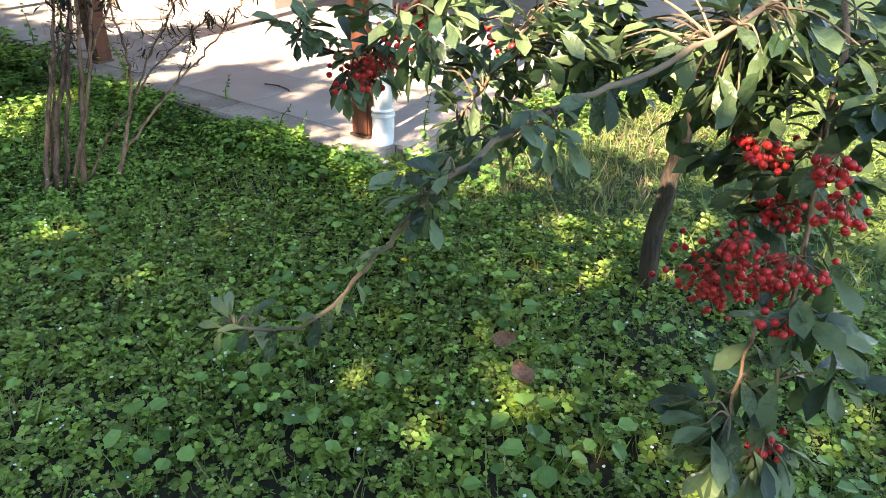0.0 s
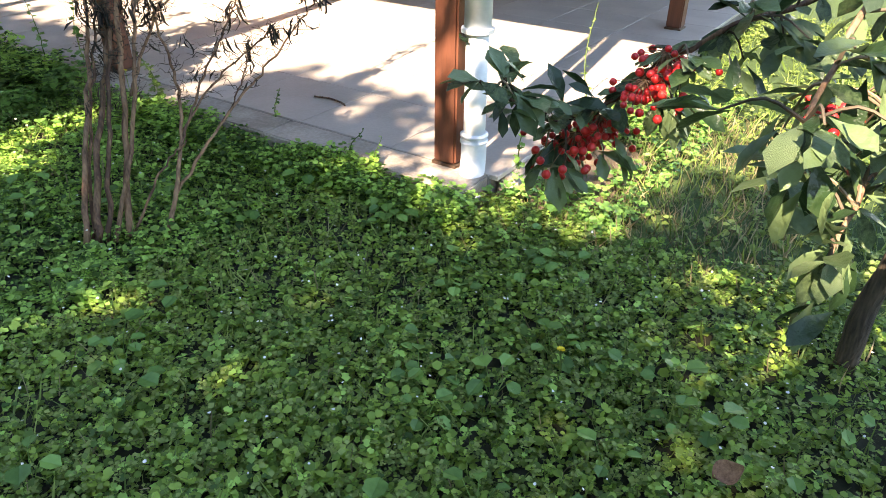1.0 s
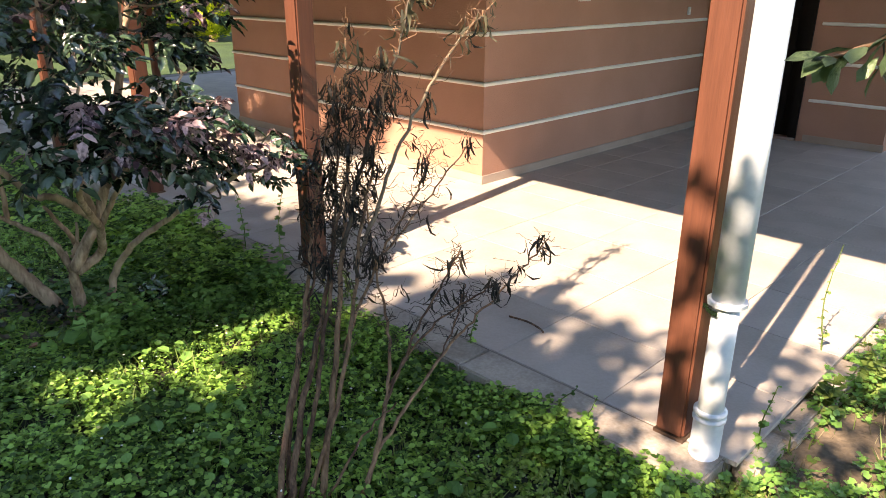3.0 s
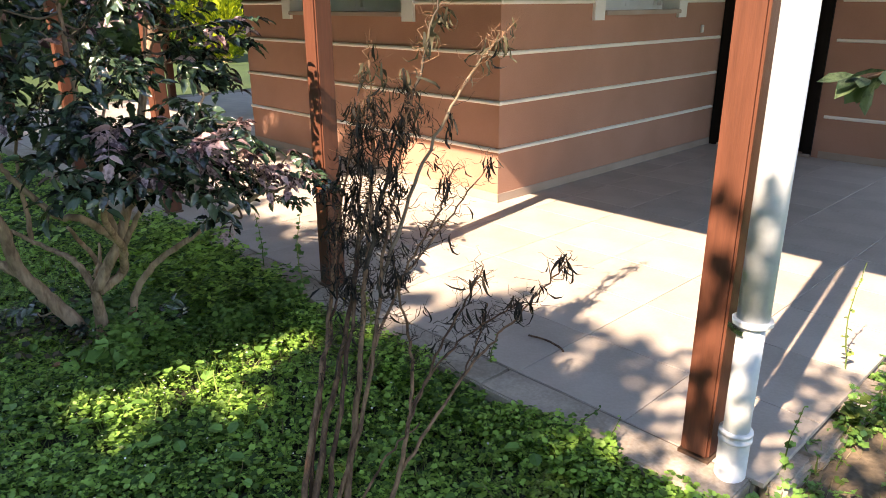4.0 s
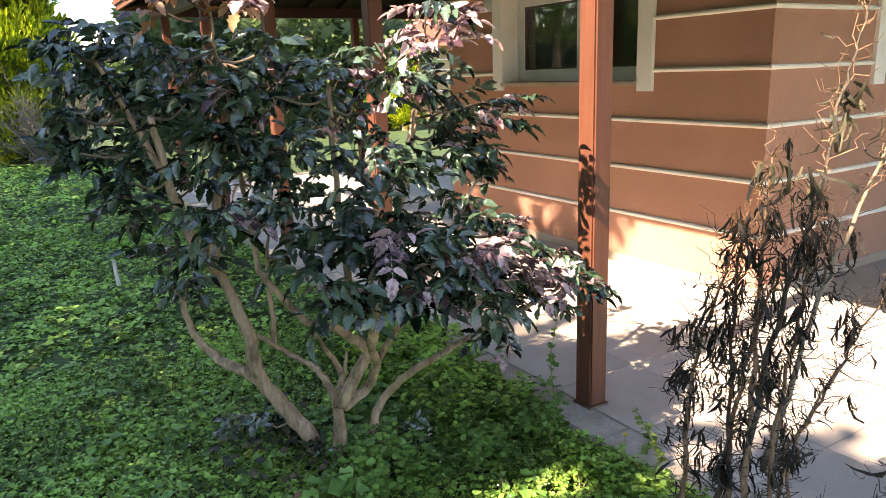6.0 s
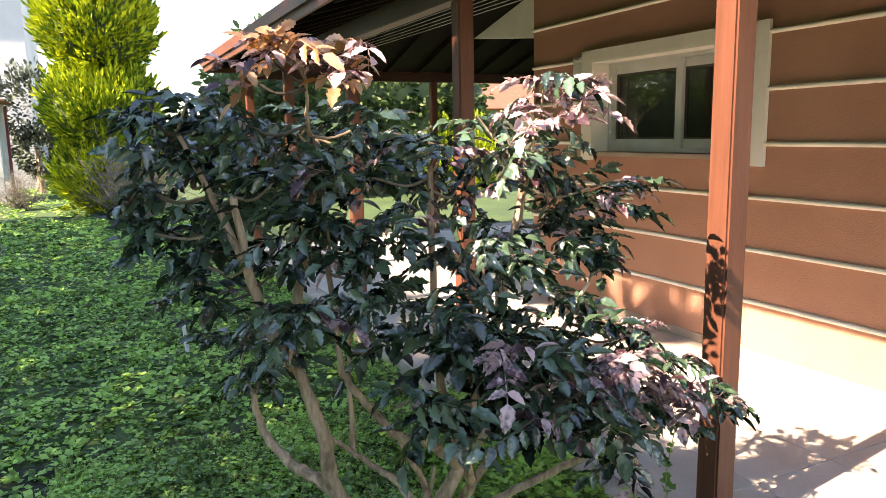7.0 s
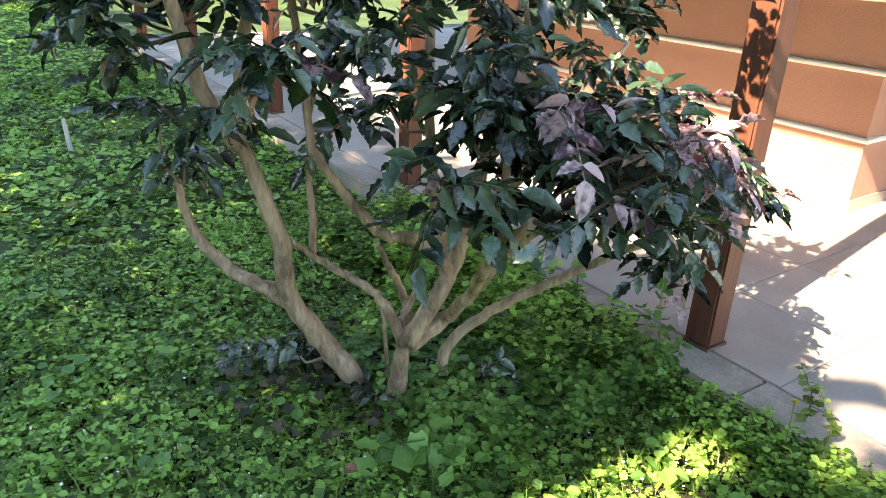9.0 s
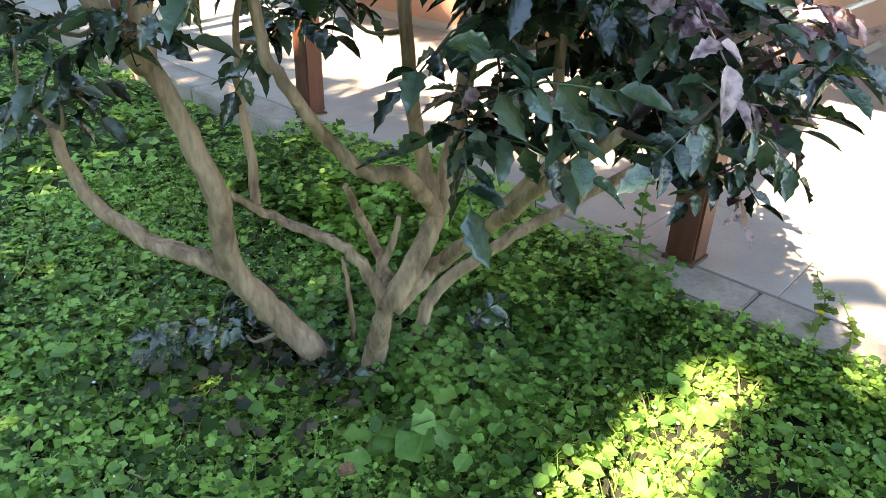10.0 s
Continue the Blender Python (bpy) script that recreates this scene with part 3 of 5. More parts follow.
strap.part("strap", METAL, pipe)
# ---- trees out of view that shade the lawn ----
# sunny spots on the ground: x, y and radii; crowns leave out leaves there
GAPS = [(-5.10, 3.98, 0.14, 0.16), (-4.45, 2.2, 0.16, 0.2), (-5.33, 4.02, 0.22, 0.22), (-4.52, 2.68, 0.22, 0.6), (-4.14, 2.66, 0.16, 0.26), (-4.22, 2.12, 0.14, 0.16), (-4.36, 3.33, 0.18, 0.2), (-4.68, 2.12, 0.14, 0.18), (-4.28, 2.55, 0.10, 0.2), (-0.62, 2.40, 0.10, 0.16), (-2.27, 3.10, 0.16, 0.14), (-1.36, 3.38, 0.2, 0.14),
        (-1.20, 3.08, 0.14, 0.20), (-1.0, 2.41, 0.07, 0.10), (-1.12, 3.45, 0.36, 0.24), (-0.74, 3.40, 0.16, 0.2), (-2.30, 3.40, 0.10, 0.08), (-3.35, 3.95, 0.12, 0.2), (-3.0, 3.9, 0.10, 0.12)]


def shade_edge(x):
    """How far the shade of the trees reaches over the porch."""
    e = np.interp(x, (-15.0, -12.0, -6.5, -5.62, -5.58, -5.08, -5.02, -4.18, -4.12, -2.52, -2.48, -1.77, -1.73, -1.4, -1.1),
                  (8.0, 4.5, 4.0, 4.0, 4.05, 4.05, 3.35, 3.3, 4.15, 4.15, 3.35, 3.35, 4.4, 4.4, 5.3))
    return e + 0.07 * np.sin(x * 9.0) + 0.06 * np.sin(x * 23.0)


def shade_tree(x, h, n, half):
    ob = thing("shade_tree", "unseen garden tree shading the lawn, crown left open over sun patches", "tree", (x, -4.2, 0), "garden trees")
    tr = Geo().tube(spline([(0, 0, -0.05), (0.05, 0.02, 1.2), (-0.05, 0.0, 2.6), (0.1, 0.05, h * 0.62), (0.0, 0, h * 0.85)], 5, 0.015), taper(21, 0.17, 0.05), 10)
    for k in range(7):
        a = k * 2.4
        z = 1.9 + 0.5 * k * h / 8
        tr.tube(spline([(0, 0, z), (0.7 * math.cos(a), 0.4 * math.sin(a), z + 0.5), (half * 0.8 * math.cos(a), 0.9 * math.sin(a), z + 1.0)], 4, 0.02), taper(9, 0.06, 0.02), 6)
    tr.part("trunk", BARK, ob)
    p = np.stack([rng.uniform(-half, half, n), rng.normal(0, 0.55, n), rng.uniform(2.6, h, n)], 1)
    wp = p + np.array((x, -4.2, 0))
    g = wp[:, :2] + np.array((SUN.x, SUN.y)) * (wp[:, 2:3] / -SUN.z)
    keep = (g[:, 1] < shade_edge(g[:, 0]) + rng.normal(0, 0.12, n)) | ((g[:, 0] < -6.98 + 0.5 * (g[:, 1] - 5.6)) & (g[:, 1] > 5.4))
    for cx, cy, rx, ry in GAPS:
        keep &= ((g[:, 0] - cx) / rx) ** 2 + ((g[:, 1] - cy) / ry) ** 2 > rng.uniform(0.75, 1.15, n)
    dapple = (g[:, 0] > -3.0 + 0.12 * np.sin(g[:, 1] * 7)) & (g[:, 0] < -1.70) & (g[:, 1] > 3.3) & (g[:, 1] < 4.85)
    keep &= ~dapple
    light = (g[:, 0] > -5.0) & (g[:, 0] < -4.3) & (g[:, 1] > 3.3) & (g[:, 1] < 3.85)
    keep |= light & (np.sin(g[:, 0] * 31 + 2 * np.sin(g[:, 1] * 9)) + np.sin(g[:, 1] * 37 + g[:, 0] * 8) > 0.1)
    p = p[keep]
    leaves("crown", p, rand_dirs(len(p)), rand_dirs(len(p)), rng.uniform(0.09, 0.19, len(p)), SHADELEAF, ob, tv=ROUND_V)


for x, h, n, half in ((3.6, 7.4, 4200, 1.7), (0.6, 7.6, 8500, 1.8), (-2.4, 9.4, 16500, 1.8), (-4.6, 9.4, 15500, 1.8), (-8.4, 11.0, 16000, 1.9), (-11.8, 8.0, 9000, 2.0), (-15.6, 7.6, 7500, 2.2), (-19.4, 7.2, 4500, 2.2)):
    shade_tree(x, h, n, half)


# unseen young tree, added so its open crown dapples the post and the rain pipe
def dapple_sapling():
    ob = thing("young_tree", "unseen slender tree added to dapple the post and pipe", "tree", (-1.3, -1.6, 0), "garden trees")
    tr = Geo().tube(spline([(0, 0, -0.05), (0.04, 0.0, 1.4), (-0.03, 0.05, 2.8), (-0.1, 0.3, 3.9), (-0.2, 0.6, 4.9)], 5, 0.012), taper(21, 0.07, 0.015), 8)
    for k in range(6):
        z = 3.4 + 0.22 * k
        tr.tube(spline([(-0.05, 0.15, z), (-0.4 + 0.2 * (k % 3), 0.5, z + 0.3), (-0.8 + 0.35 * (k % 4), 0.9, z + 0.45)], 4, 0.015), taper(9, 0.022, 0.006), 5)
    tr.part("trunk", BARK, ob)
    P = []
    for gx in np.arange(-3.0, -1.68, 0.105):
        for gy in np.arange(3.2, 5.6, 0.105):
            post = -2.88 < gx < -2.33
            if rng.uniform() < ((0.97 if gy < 4.3 else 0.85) if post else (0.68 if gx < -2.88 else 0.45)) and gy < (4.7 if post else (5.5 if gx > -2.3 else 4.45)):
                cx, cy = gx + rng.normal(0, 0.02), gy + rng.normal(0, 0.02)
                y = rng.uniform(-1.2, -0.4)
                for _ in range(7):
                    tx, ty = cx + rng.normal(0, 0.032), cy + rng.normal(0, 0.032)
                    yy = y + rng.normal(0, 0.1)
                    z = (ty - yy) * 0.92
                    P.append((tx + 0.15 * z / 0.92 + 1.3, yy + 1.6, z))
    P = np.array(P)
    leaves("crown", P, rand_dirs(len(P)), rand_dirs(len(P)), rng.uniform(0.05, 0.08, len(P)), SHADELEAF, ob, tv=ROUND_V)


dapple_sapling()


# ---- dark-leaved shrub ----
def leaflet_mesh():
    """A toothed, folded oval leaflet along x, 1 long: upper edge, midrib, lower edge."""
    top, mid, bot = [], [], []
    for i in range(9):
        t = i / 8
        w = 0.252 * math.sin(math.pi * t ** 0.78) ** 0.8 * (0.84 if i % 2 else 1.13) if 0 < i < 8 else 0.0
        sag = -0.26 * t * t
        top.append((t, w, 0.35 * w + sag + 0.035 * (i % 2)))
        bot.append((t, -w, 0.35 * w + sag + 0.035 * ((i + 1) % 2)))
        mid.append((t, 0, sag - 0.02 * math.sin(math.pi * t)))
    return top, mid, bot


def pinnate(seed, pairs, mat, size=0.075):
    """A leaf of paired leaflets on a drooping stalk."""
    r = random.Random(seed)
    g = Geo()
    length = 0.036 * pairs + 0.035
    g.tube([(0, 0, 0), (length * 0.5, 0, 0.012), (length, 0, -0.03)], [0.003, 0.0022, 0.0015], 4)
    top, mid, bot = leaflet_mesh()
    n = len(mid)

    def one(base, ang, tilt, s):
        m = Matrix.Translation(base) @ Euler((tilt + r.gauss(0, 0.25), r.uniform(-0.1, 0.7), ang + r.gauss(0, 0.12))).to_matrix().to_4x4() @ Matrix.Diagonal((s, s * r.uniform(0.85, 1.1), s, 1))
        vs = [m @ Vector(p) for p in top + mid + bot]
        fs = [(i, n + i, n + i + 1, i + 1) for i in range(n - 1)] + [(n + i, 2 * n + i, 2 * n + i + 1, n + i + 1) for i in range(n - 1)]
        g.add(vs, fs)

    for k in range(pairs):
        t = (k + 0.55) / (pairs + 0.3)
        for side in (-1, 1):
            one((length * t, 0, 0.012 - 0.035 * t * t), side * r.uniform(0.85, 1.25), side * r.uniform(-0.5, 0.15), size * r.uniform(0.78, 1.1))
    one((length, 0, -0.03), r.uniform(-0.2, 0.2), r.uniform(-0.2, 0.2), size * r.uniform(1.0, 1.2))
    return mesh_of("leaf", g.v, g.f, mat, True)


shrub = thing("evergreen_shrub", "large multi-stemmed shrub with glossy dark blue-green leaves and bronze tips", "shrub")
BOUGHS = [  # line, thickness at the lower end
    (((-5.355, 2.335, -0.02), (-5.375, 2.26, 0.14), (-5.40, 2.16, 0.30), (-5.395, 2.07, 0.46), (-5.34, 2.03, 0.66), (-5.345, 1.985, 0.84), (-5.36, 1.93, 1.0)), 0.043),
    (((-5.36, 1.93, 0.98), (-5.37, 1.85, 1.14), (-5.30, 1.78, 1.36), (-5.21, 1.73, 1.62)), 0.026),
    (((-5.36, 1.93, 0.98), (-5.33, 1.94, 1.18), (-5.33, 2.0, 1.46), (-5.24, 2.02, 1.80)), 0.022),
    (((-5.29, 1.77, 1.38), (-5.34, 1.70, 1.58), (-5.40, 1.60, 1.82)), 0.016),
    (((-5.40, 2.08, 0.44), (-5.48, 2.01, 0.485), (-5.56, 1.945, 0.52), (-5.64, 1.89, 0.59), (-5.68, 1.855, 0.68), (-5.69, 1.84, 0.80)), 0.027),
    (((-5.23, 2.355, -0.02), (-5.19, 2.34, 0.15), (-5.135, 2.32, 0.30), (-5.10, 2.32, 0.40)), 0.040),
    (((-5.11, 2.31, 0.37), (-5.14, 2.285, 0.46), (-5.20, 2.25, 0.535), (-5.345, 2.165, 0.585), (-5.35, 2.06, 0.68)), 0.019),
    (((-5.37, 2.14, 0.60), (-5.39, 2.15, 0.78), (-5.40, 2.15, 0.95), (-5.37, 2.18, 1.22)), 0.013),
    (((-5.10, 2.31, 0.38), (-5.16, 2.36, 0.43), (-5.22, 2.37, 0.49), (-5.20, 2.31, 0.60), (-5.18, 2.26, 0.69)), 0.018),
    (((-5.17, 2.34, 0.42), (-5.15, 2.37, 0.50), (-5.12, 2.37, 0.60)), 0.013),
    (((-5.10, 2.32, 0.38), (-5.066, 2.384, 0.508), (-5.07, 2.45, 0.605), (-5.09, 2.55, 0.85), (-5.13, 2.67, 1.22), (-5.157, 2.767, 1.527), (-5.25, 2.855, 1.72)), 0.030),
    (((-5.07, 2.45, 0.60), (-5.03, 2.33, 0.72), (-5.00, 2.26, 0.778), (-5.03, 2.194, 0.788), (-5.07, 2.125, 0.877), (-5.062, 2.037, 0.996), (-5.096, 2.018, 1.092), (-5.12, 2.0, 1.42)), 0.020),
    (((-5.075, 2.45, 0.62), (-5.10, 2.42, 0.76), (-5.114, 2.408, 0.871), (-5.12, 2.39, 1.12), (-5.10, 2.37, 1.45), (-5.08, 2.36, 1.70)), 0.021),
    (((-5.10, 2.33, 0.36), (-5.08, 2.443, 0.437), (-4.99, 2.43, 0.53), (-4.89, 2.40, 0.63), (-4.76, 2.32, 0.75), (-4.66, 2.27, 0.85), (-4.50, 2.24, 1.0)), 0.024),
    (((-4.90, 2.40, 0.62), (-4.78, 2.46, 0.80), (-4.60, 2.50, 0.98)), 0.015),
    (((-5.20, 2.44, -0.02), (-5.17, 2.49, 0.18), (-5.133, 2.525, 0.313), (-5.00, 2.59, 0.477), (-4.89, 2.696, 0.583), (-4.74, 2.84, 0.72), (-4.60, 3.0, 0.84)), 0.022),
    (((-5.13, 2.67, 1.20), (-5.02, 2.68, 1.50), (-4.92, 2.68, 1.84)), 0.008),
    (((-5.06, 2.52, 0.76), (-4.94, 2.75, 1.02), (-4.88, 2.88, 1.28)), 0.014),
    (((-5.24, 2.02, 1.76), (-5.12, 1.96, 1.84), (-5.02, 1.93, 1.97)), 0.007),
    (((-4.62, 2.26, 0.88), (-4.66, 2.30, 1.10), (-4.69, 2.36, 1.34)), 0.012),
    (((-5.33, 2.38, -0.02), (-5.325, 2.38, 0.20), (-5.33, 2.36, 0.40)), 0.010),
]
limb_pts, foot_pts = [], []
for pts, r in BOUGHS:
    line = spline(pts, 6, 0.004)
    Geo().tube(line, taper(len(line), r, max(0.005, r * 0.45)), 14, rough=0.10).part("limb", BARK, shrub, smooth=True)
    limb_pts += [q for q in line if q.z > 0.62]
    foot_pts += [q for q in line if q.z < 0.3]
WHORLS = [  # centre, kind (0 dark, 1 bronze, 2 orange), leaves
    ((-5.50, 1.53, 1.50), 0, 6), ((-5.42, 1.56, 1.76), 0, 6), ((-5.36, 1.62, 1.30), 0, 6), ((-5.38, 1.72, 1.52), 0, 7), ((-5.70, 1.86, 1.66), 0, 6), ((-5.16, 1.93, 1.52), 0, 7),
    ((-4.96, 1.91, 1.28), 0, 7), ((-5.02, 1.98, 1.70), 0, 7), ((-4.98, 2.08, 1.40), 0, 7), ((-5.66, 1.76, 1.52), 0, 6), ((-5.10, 2.36, 1.64), 0, 7), ((-4.74, 2.28, 1.34), 0, 7),
    ((-4.74, 2.46, 1.42), 0, 8), ((-4.52, 2.30, 1.24), 1, 4), ((-4.58, 2.24, 1.18), 0, 5), ((-4.90, 2.54, 1.72), 1, 6), ((-4.90, 2.70, 1.98), 1, 6), ((-5.02, 2.90, 1.36), 0, 6), ((-4.98, 2.78, 1.56), 0, 5),
    ((-4.72, 2.93, 1.16), 1, 6), ((-4.40, 2.56, 1.15), 1, 6), ((-4.78, 2.90, 0.84), 0, 6), ((-4.63, 2.11, 1.07), 1, 3), 
    ((-4.46, 2.40, 1.17), 0, 5), ((-5.33, 2.23, 1.22), 0, 6), ((-5.20, 2.28, 1.80), 0, 7), ((-5.04, 2.38, 1.76), 0, 6), ((-4.92, 2.07, 2.05), 2, 8), ((-4.96, 1.86, 2.06), 2, 8),
    ((-4.62, 2.88, 0.92), 0, 6), ((-5.52, 1.74, 1.46), 0, 6), ((-5.24, 1.98, 1.64), 0, 7), ((-5.14, 2.15, 1.44), 0, 6), ((-5.08, 2.46, 1.62), 0, 6), ((-4.86, 2.42, 1.36), 0, 7),
    ((-4.58, 2.49, 1.12), 0, 5), ((-4.58, 2.68, 1.08), 1, 6), ((-4.68, 2.98, 0.94), 1, 5), ((-4.69, 3.14, 0.88), 1, 5), ((-5.66, 1.86, 0.86), 0, 4), ((-5.40, 2.27, 1.02), 0, 5),
    ((-5.33, 2.38, 1.06), 0, 5), ((-4.40, 2.34, 1.06), 0, 4), ((-4.50, 2.56, 0.98), 0, 5), ((-4.62, 2.76, 0.92), 0, 5), ((-4.36, 2.46, 1.12), 1, 4), ((-4.64, 2.24, 1.02), 0, 4), ((-4.72, 2.60, 1.0), 0, 6), ((-4.84, 2.70, 0.98), 0, 6), ((-5.38, 1.80, 1.70), 0, 7), ((-5.48, 1.88, 1.76), 0, 6), ((-5.32, 2.08, 1.86), 0, 7),
    ((-5.18, 2.14, 1.80), 0, 6), ((-5.42, 2.08, 1.60), 0, 6), ((-5.30, 1.88, 1.36), 0, 6), ((-5.14, 1.92, 1.22), 0, 5), ((-5.46, 1.74, 1.22), 0, 6), ((-5.02, 2.22, 1.26), 0, 6), ((-5.55, 1.66, 1.68), 0, 6),
    ((-5.60, 1.68, 1.36), 0, 6), ((-4.82, 2.06, 1.34), 0, 6), ((-4.88, 2.18, 1.52), 0, 6), ((-4.96, 2.60, 1.46), 0, 6), ((-5.00, 2.66, 1.18), 0, 6), ((-4.86, 2.56, 1.14), 0, 6),
    ((-5.43, 1.52, 1.92), 0, 6), ((-5.52, 1.53, 1.87), 0, 4), ((-5.29, 1.62, 1.92), 0, 6), ((-5.33, 1.74, 1.92), 1, 5), ((-5.50, 1.60, 1.84), 0, 5), ((-5.42, 1.53, 1.74), 0, 5), ((-5.54, 1.53, 1.62), 0, 4), ((-5.46, 1.48, 1.50), 0, 5),
    ((-5.32, 1.75, 1.82), 0, 5), ((-5.06, 1.83, 2.04), 2, 5), ((-5.02, 1.91, 2.08), 2, 5), ((-4.90, 2.08, 1.98), 2, 4), ((-5.08, 1.78, 1.98), 2, 3),
    ((-5.22, 1.95, 1.82), 0, 6), ((-5.17, 2.05, 1.76), 0, 5), ((-5.11, 2.18, 1.86), 0, 5), ((-5.71, 2.47, 1.82), 1, 5), ((-5.52, 2.79, 1.88), 0, 6), ((-5.43, 1.76, 1.08), 0, 5), ((-5.27, 1.86, 1.08), 0, 5),
    ((-4.80, 1.82, 1.30), 0, 8), ((-5.03, 3.14, 1.62), 1, 3), ((-5.05, 3.10, 1.53), 0, 5), ((-5.05, 3.08, 1.35), 0, 6), ((-5.02, 2.92, 1.46), 0, 5), ((-5.00, 2.80, 1.70), 0, 5),
    ((-5.02, 2.70, 1.92), 1, 6), ((-4.92, 2.80, 1.96), 1, 5), ((-4.84, 2.66, 1.86), 1, 5), ((-5.00, 2.62, 1.78), 0, 5), ((-4.74, 3.38, 0.84), 1, 4), ((-4.78, 3.26, 0.96), 0, 4),
    ((-4.73, 2.16, 0.98), 0, 7), ((-4.59, 2.43, 0.94), 0, 5), ((-4.56, 2.47, 1.02), 0, 6), ((-4.51, 2.70, 0.90), 0, 5), ((-4.52, 2.76, 0.78), 0, 4),
    ((-4.49, 2.57, 1.06), 1, 5), ((-4.73, 2.25, 1.13), 0, 6), ((-4.67, 2.32, 1.18), 0, 6), ((-4.60, 2.42, 1.15), 0, 6), ((-5.73, 1.88, 0.82), 0, 4), ((-5.80, 1.84, 0.98), 0, 5),
    ((-4.66, 3.12, 0.78), 0, 5), ((-4.70, 3.25, 0.85), 1, 4), ((-4.64, 3.05, 0.93), 1, 4), ((-4.60, 2.90, 1.02), 1, 5),
]
R = random.Random(5)
spread = list(WHORLS)
while len(spread) < len(WHORLS) + 58:
    (p, ka, _), (q, kb, _) = R.choice(WHORLS), R.choice(WHORLS)
    p, q = Vector(p), Vector(q)
    if 0.12 < (p - q).length < 0.50 and ka != 2 and kb != 2:
        c = p.lerp(q, R.uniform(0.3, 0.7)) + Vector((R.gauss(0, 0.05), R.gauss(0, 0.05), R.gauss(0, 0.05)))
        if (c.x > -5.22 or c.z < 1.45 or R.random() < 0.25) and (c.z > 1.36 or c.y > 2.6 or c.x > -4.75) and c.z > 1.0 and (c.x < -4.66 or R.random() < 0.25):
            spread.append((tuple(c), 1 if ka == kb == 1 else 0, R.randint(4, 6)))
for c in ((-5.58, 2.10, 0.16), (-5.46, 2.12, 0.20), (-5.52, 2.26, 0.13), (-5.40, 2.36, 0.14), (-5.62, 2.24, 0.18), (-5.28, 2.52, 0.16), (-5.06, 2.58, 0.18), (-4.98, 2.66, 0.16), (-5.36, 2.22, 0.12), (-5.22, 2.28, 0.12)):
    spread.append((c, 0, R.randint(2, 3)))
MESHES = {k: [pinnate(11 * k + s, 2 + (s + 1) % 4, m) for s in range(8)] for k, m in ((0, DARKLEAF), (1, BRONZE), (2, ORANGE))}
axis = Vector((-5.05, 2.30, 0))
made_leaves, rest = [], {0: Geo(), 1: Geo(), 2: Geo()}
for c, kind, count in spread:
    tip = Vector(c)
    near = min(limb_pts if tip.z > 0.4 else foot_pts, key=lambda q: (q - tip).length + 0.5 * max(0, q.z - tip.z))
    mid = (near + tip) / 2 + Vector((R.uniform(-0.03, 0.03), R.uniform(-0.03, 0.03), -0.03))
    line = spline([near, mid, tip], 4)
    Geo().tube(line, taper(len(line), 0.006, 0.0035), 6).part("twig", PALETWIG, shrub)
    out = math.atan2(tip.y - axis.y, tip.x - axis.x)
    turn = R.uniform(0, math.tau)
    for k in range(count - (count > 5) - (count > 4 and tip.z > 1.5)):
        use = kind if kind and R.random() < (0.62 if kind == 1 else 0.5) else (1 if kind == 2 or (tip.x > -5.2 and R.random() < 0.10) else 0)
        yaw = turn + k * 2.4 if R.random() < 0.6 else out + R.uniform(-1.4, 1.4)
        size = R.uniform(0.72, 1.02) * (0.9 if use else 1.0)
        m = Matrix.Translation(tip + Vector((R.uniform(-0.02, 0.02), R.uniform(-0.02, 0.02), R.uniform(-0.035, 0.02)))) @ Euler((R.uniform(-0.6, 0.6), R.uniform(-0.55, 0.5), yaw)).to_matrix().to_4x4() @ Matrix.Scale(size, 4)
        made_leaves.append((use, R.randrange(8), m))
made_leaves.sort(key=lambda q: -q[2].translation.x)
for n, (use, k, m) in enumerate(made_leaves):
    me = MESHES[use][k]
    if n < 300:
        child("leaf", me, shrub, ("", "bronze-pink leaf", "orange young leaf")[use], m)
    else:
        rest[use].add([m @ v.co for v in me.vertices], [tuple(p.vertices) for p in me.polygons])
for use, mt, lb in ((0, DARKLEAF, "dark glossy foliage"), (1, BRONZE, "bronze-pink foliage"), (2, ORANGE, "orange young foliage")):
    if rest[use].v:
        tagged(rest[use].part("foliage", mt, shrub, lb, smooth=True), kind="stuff")

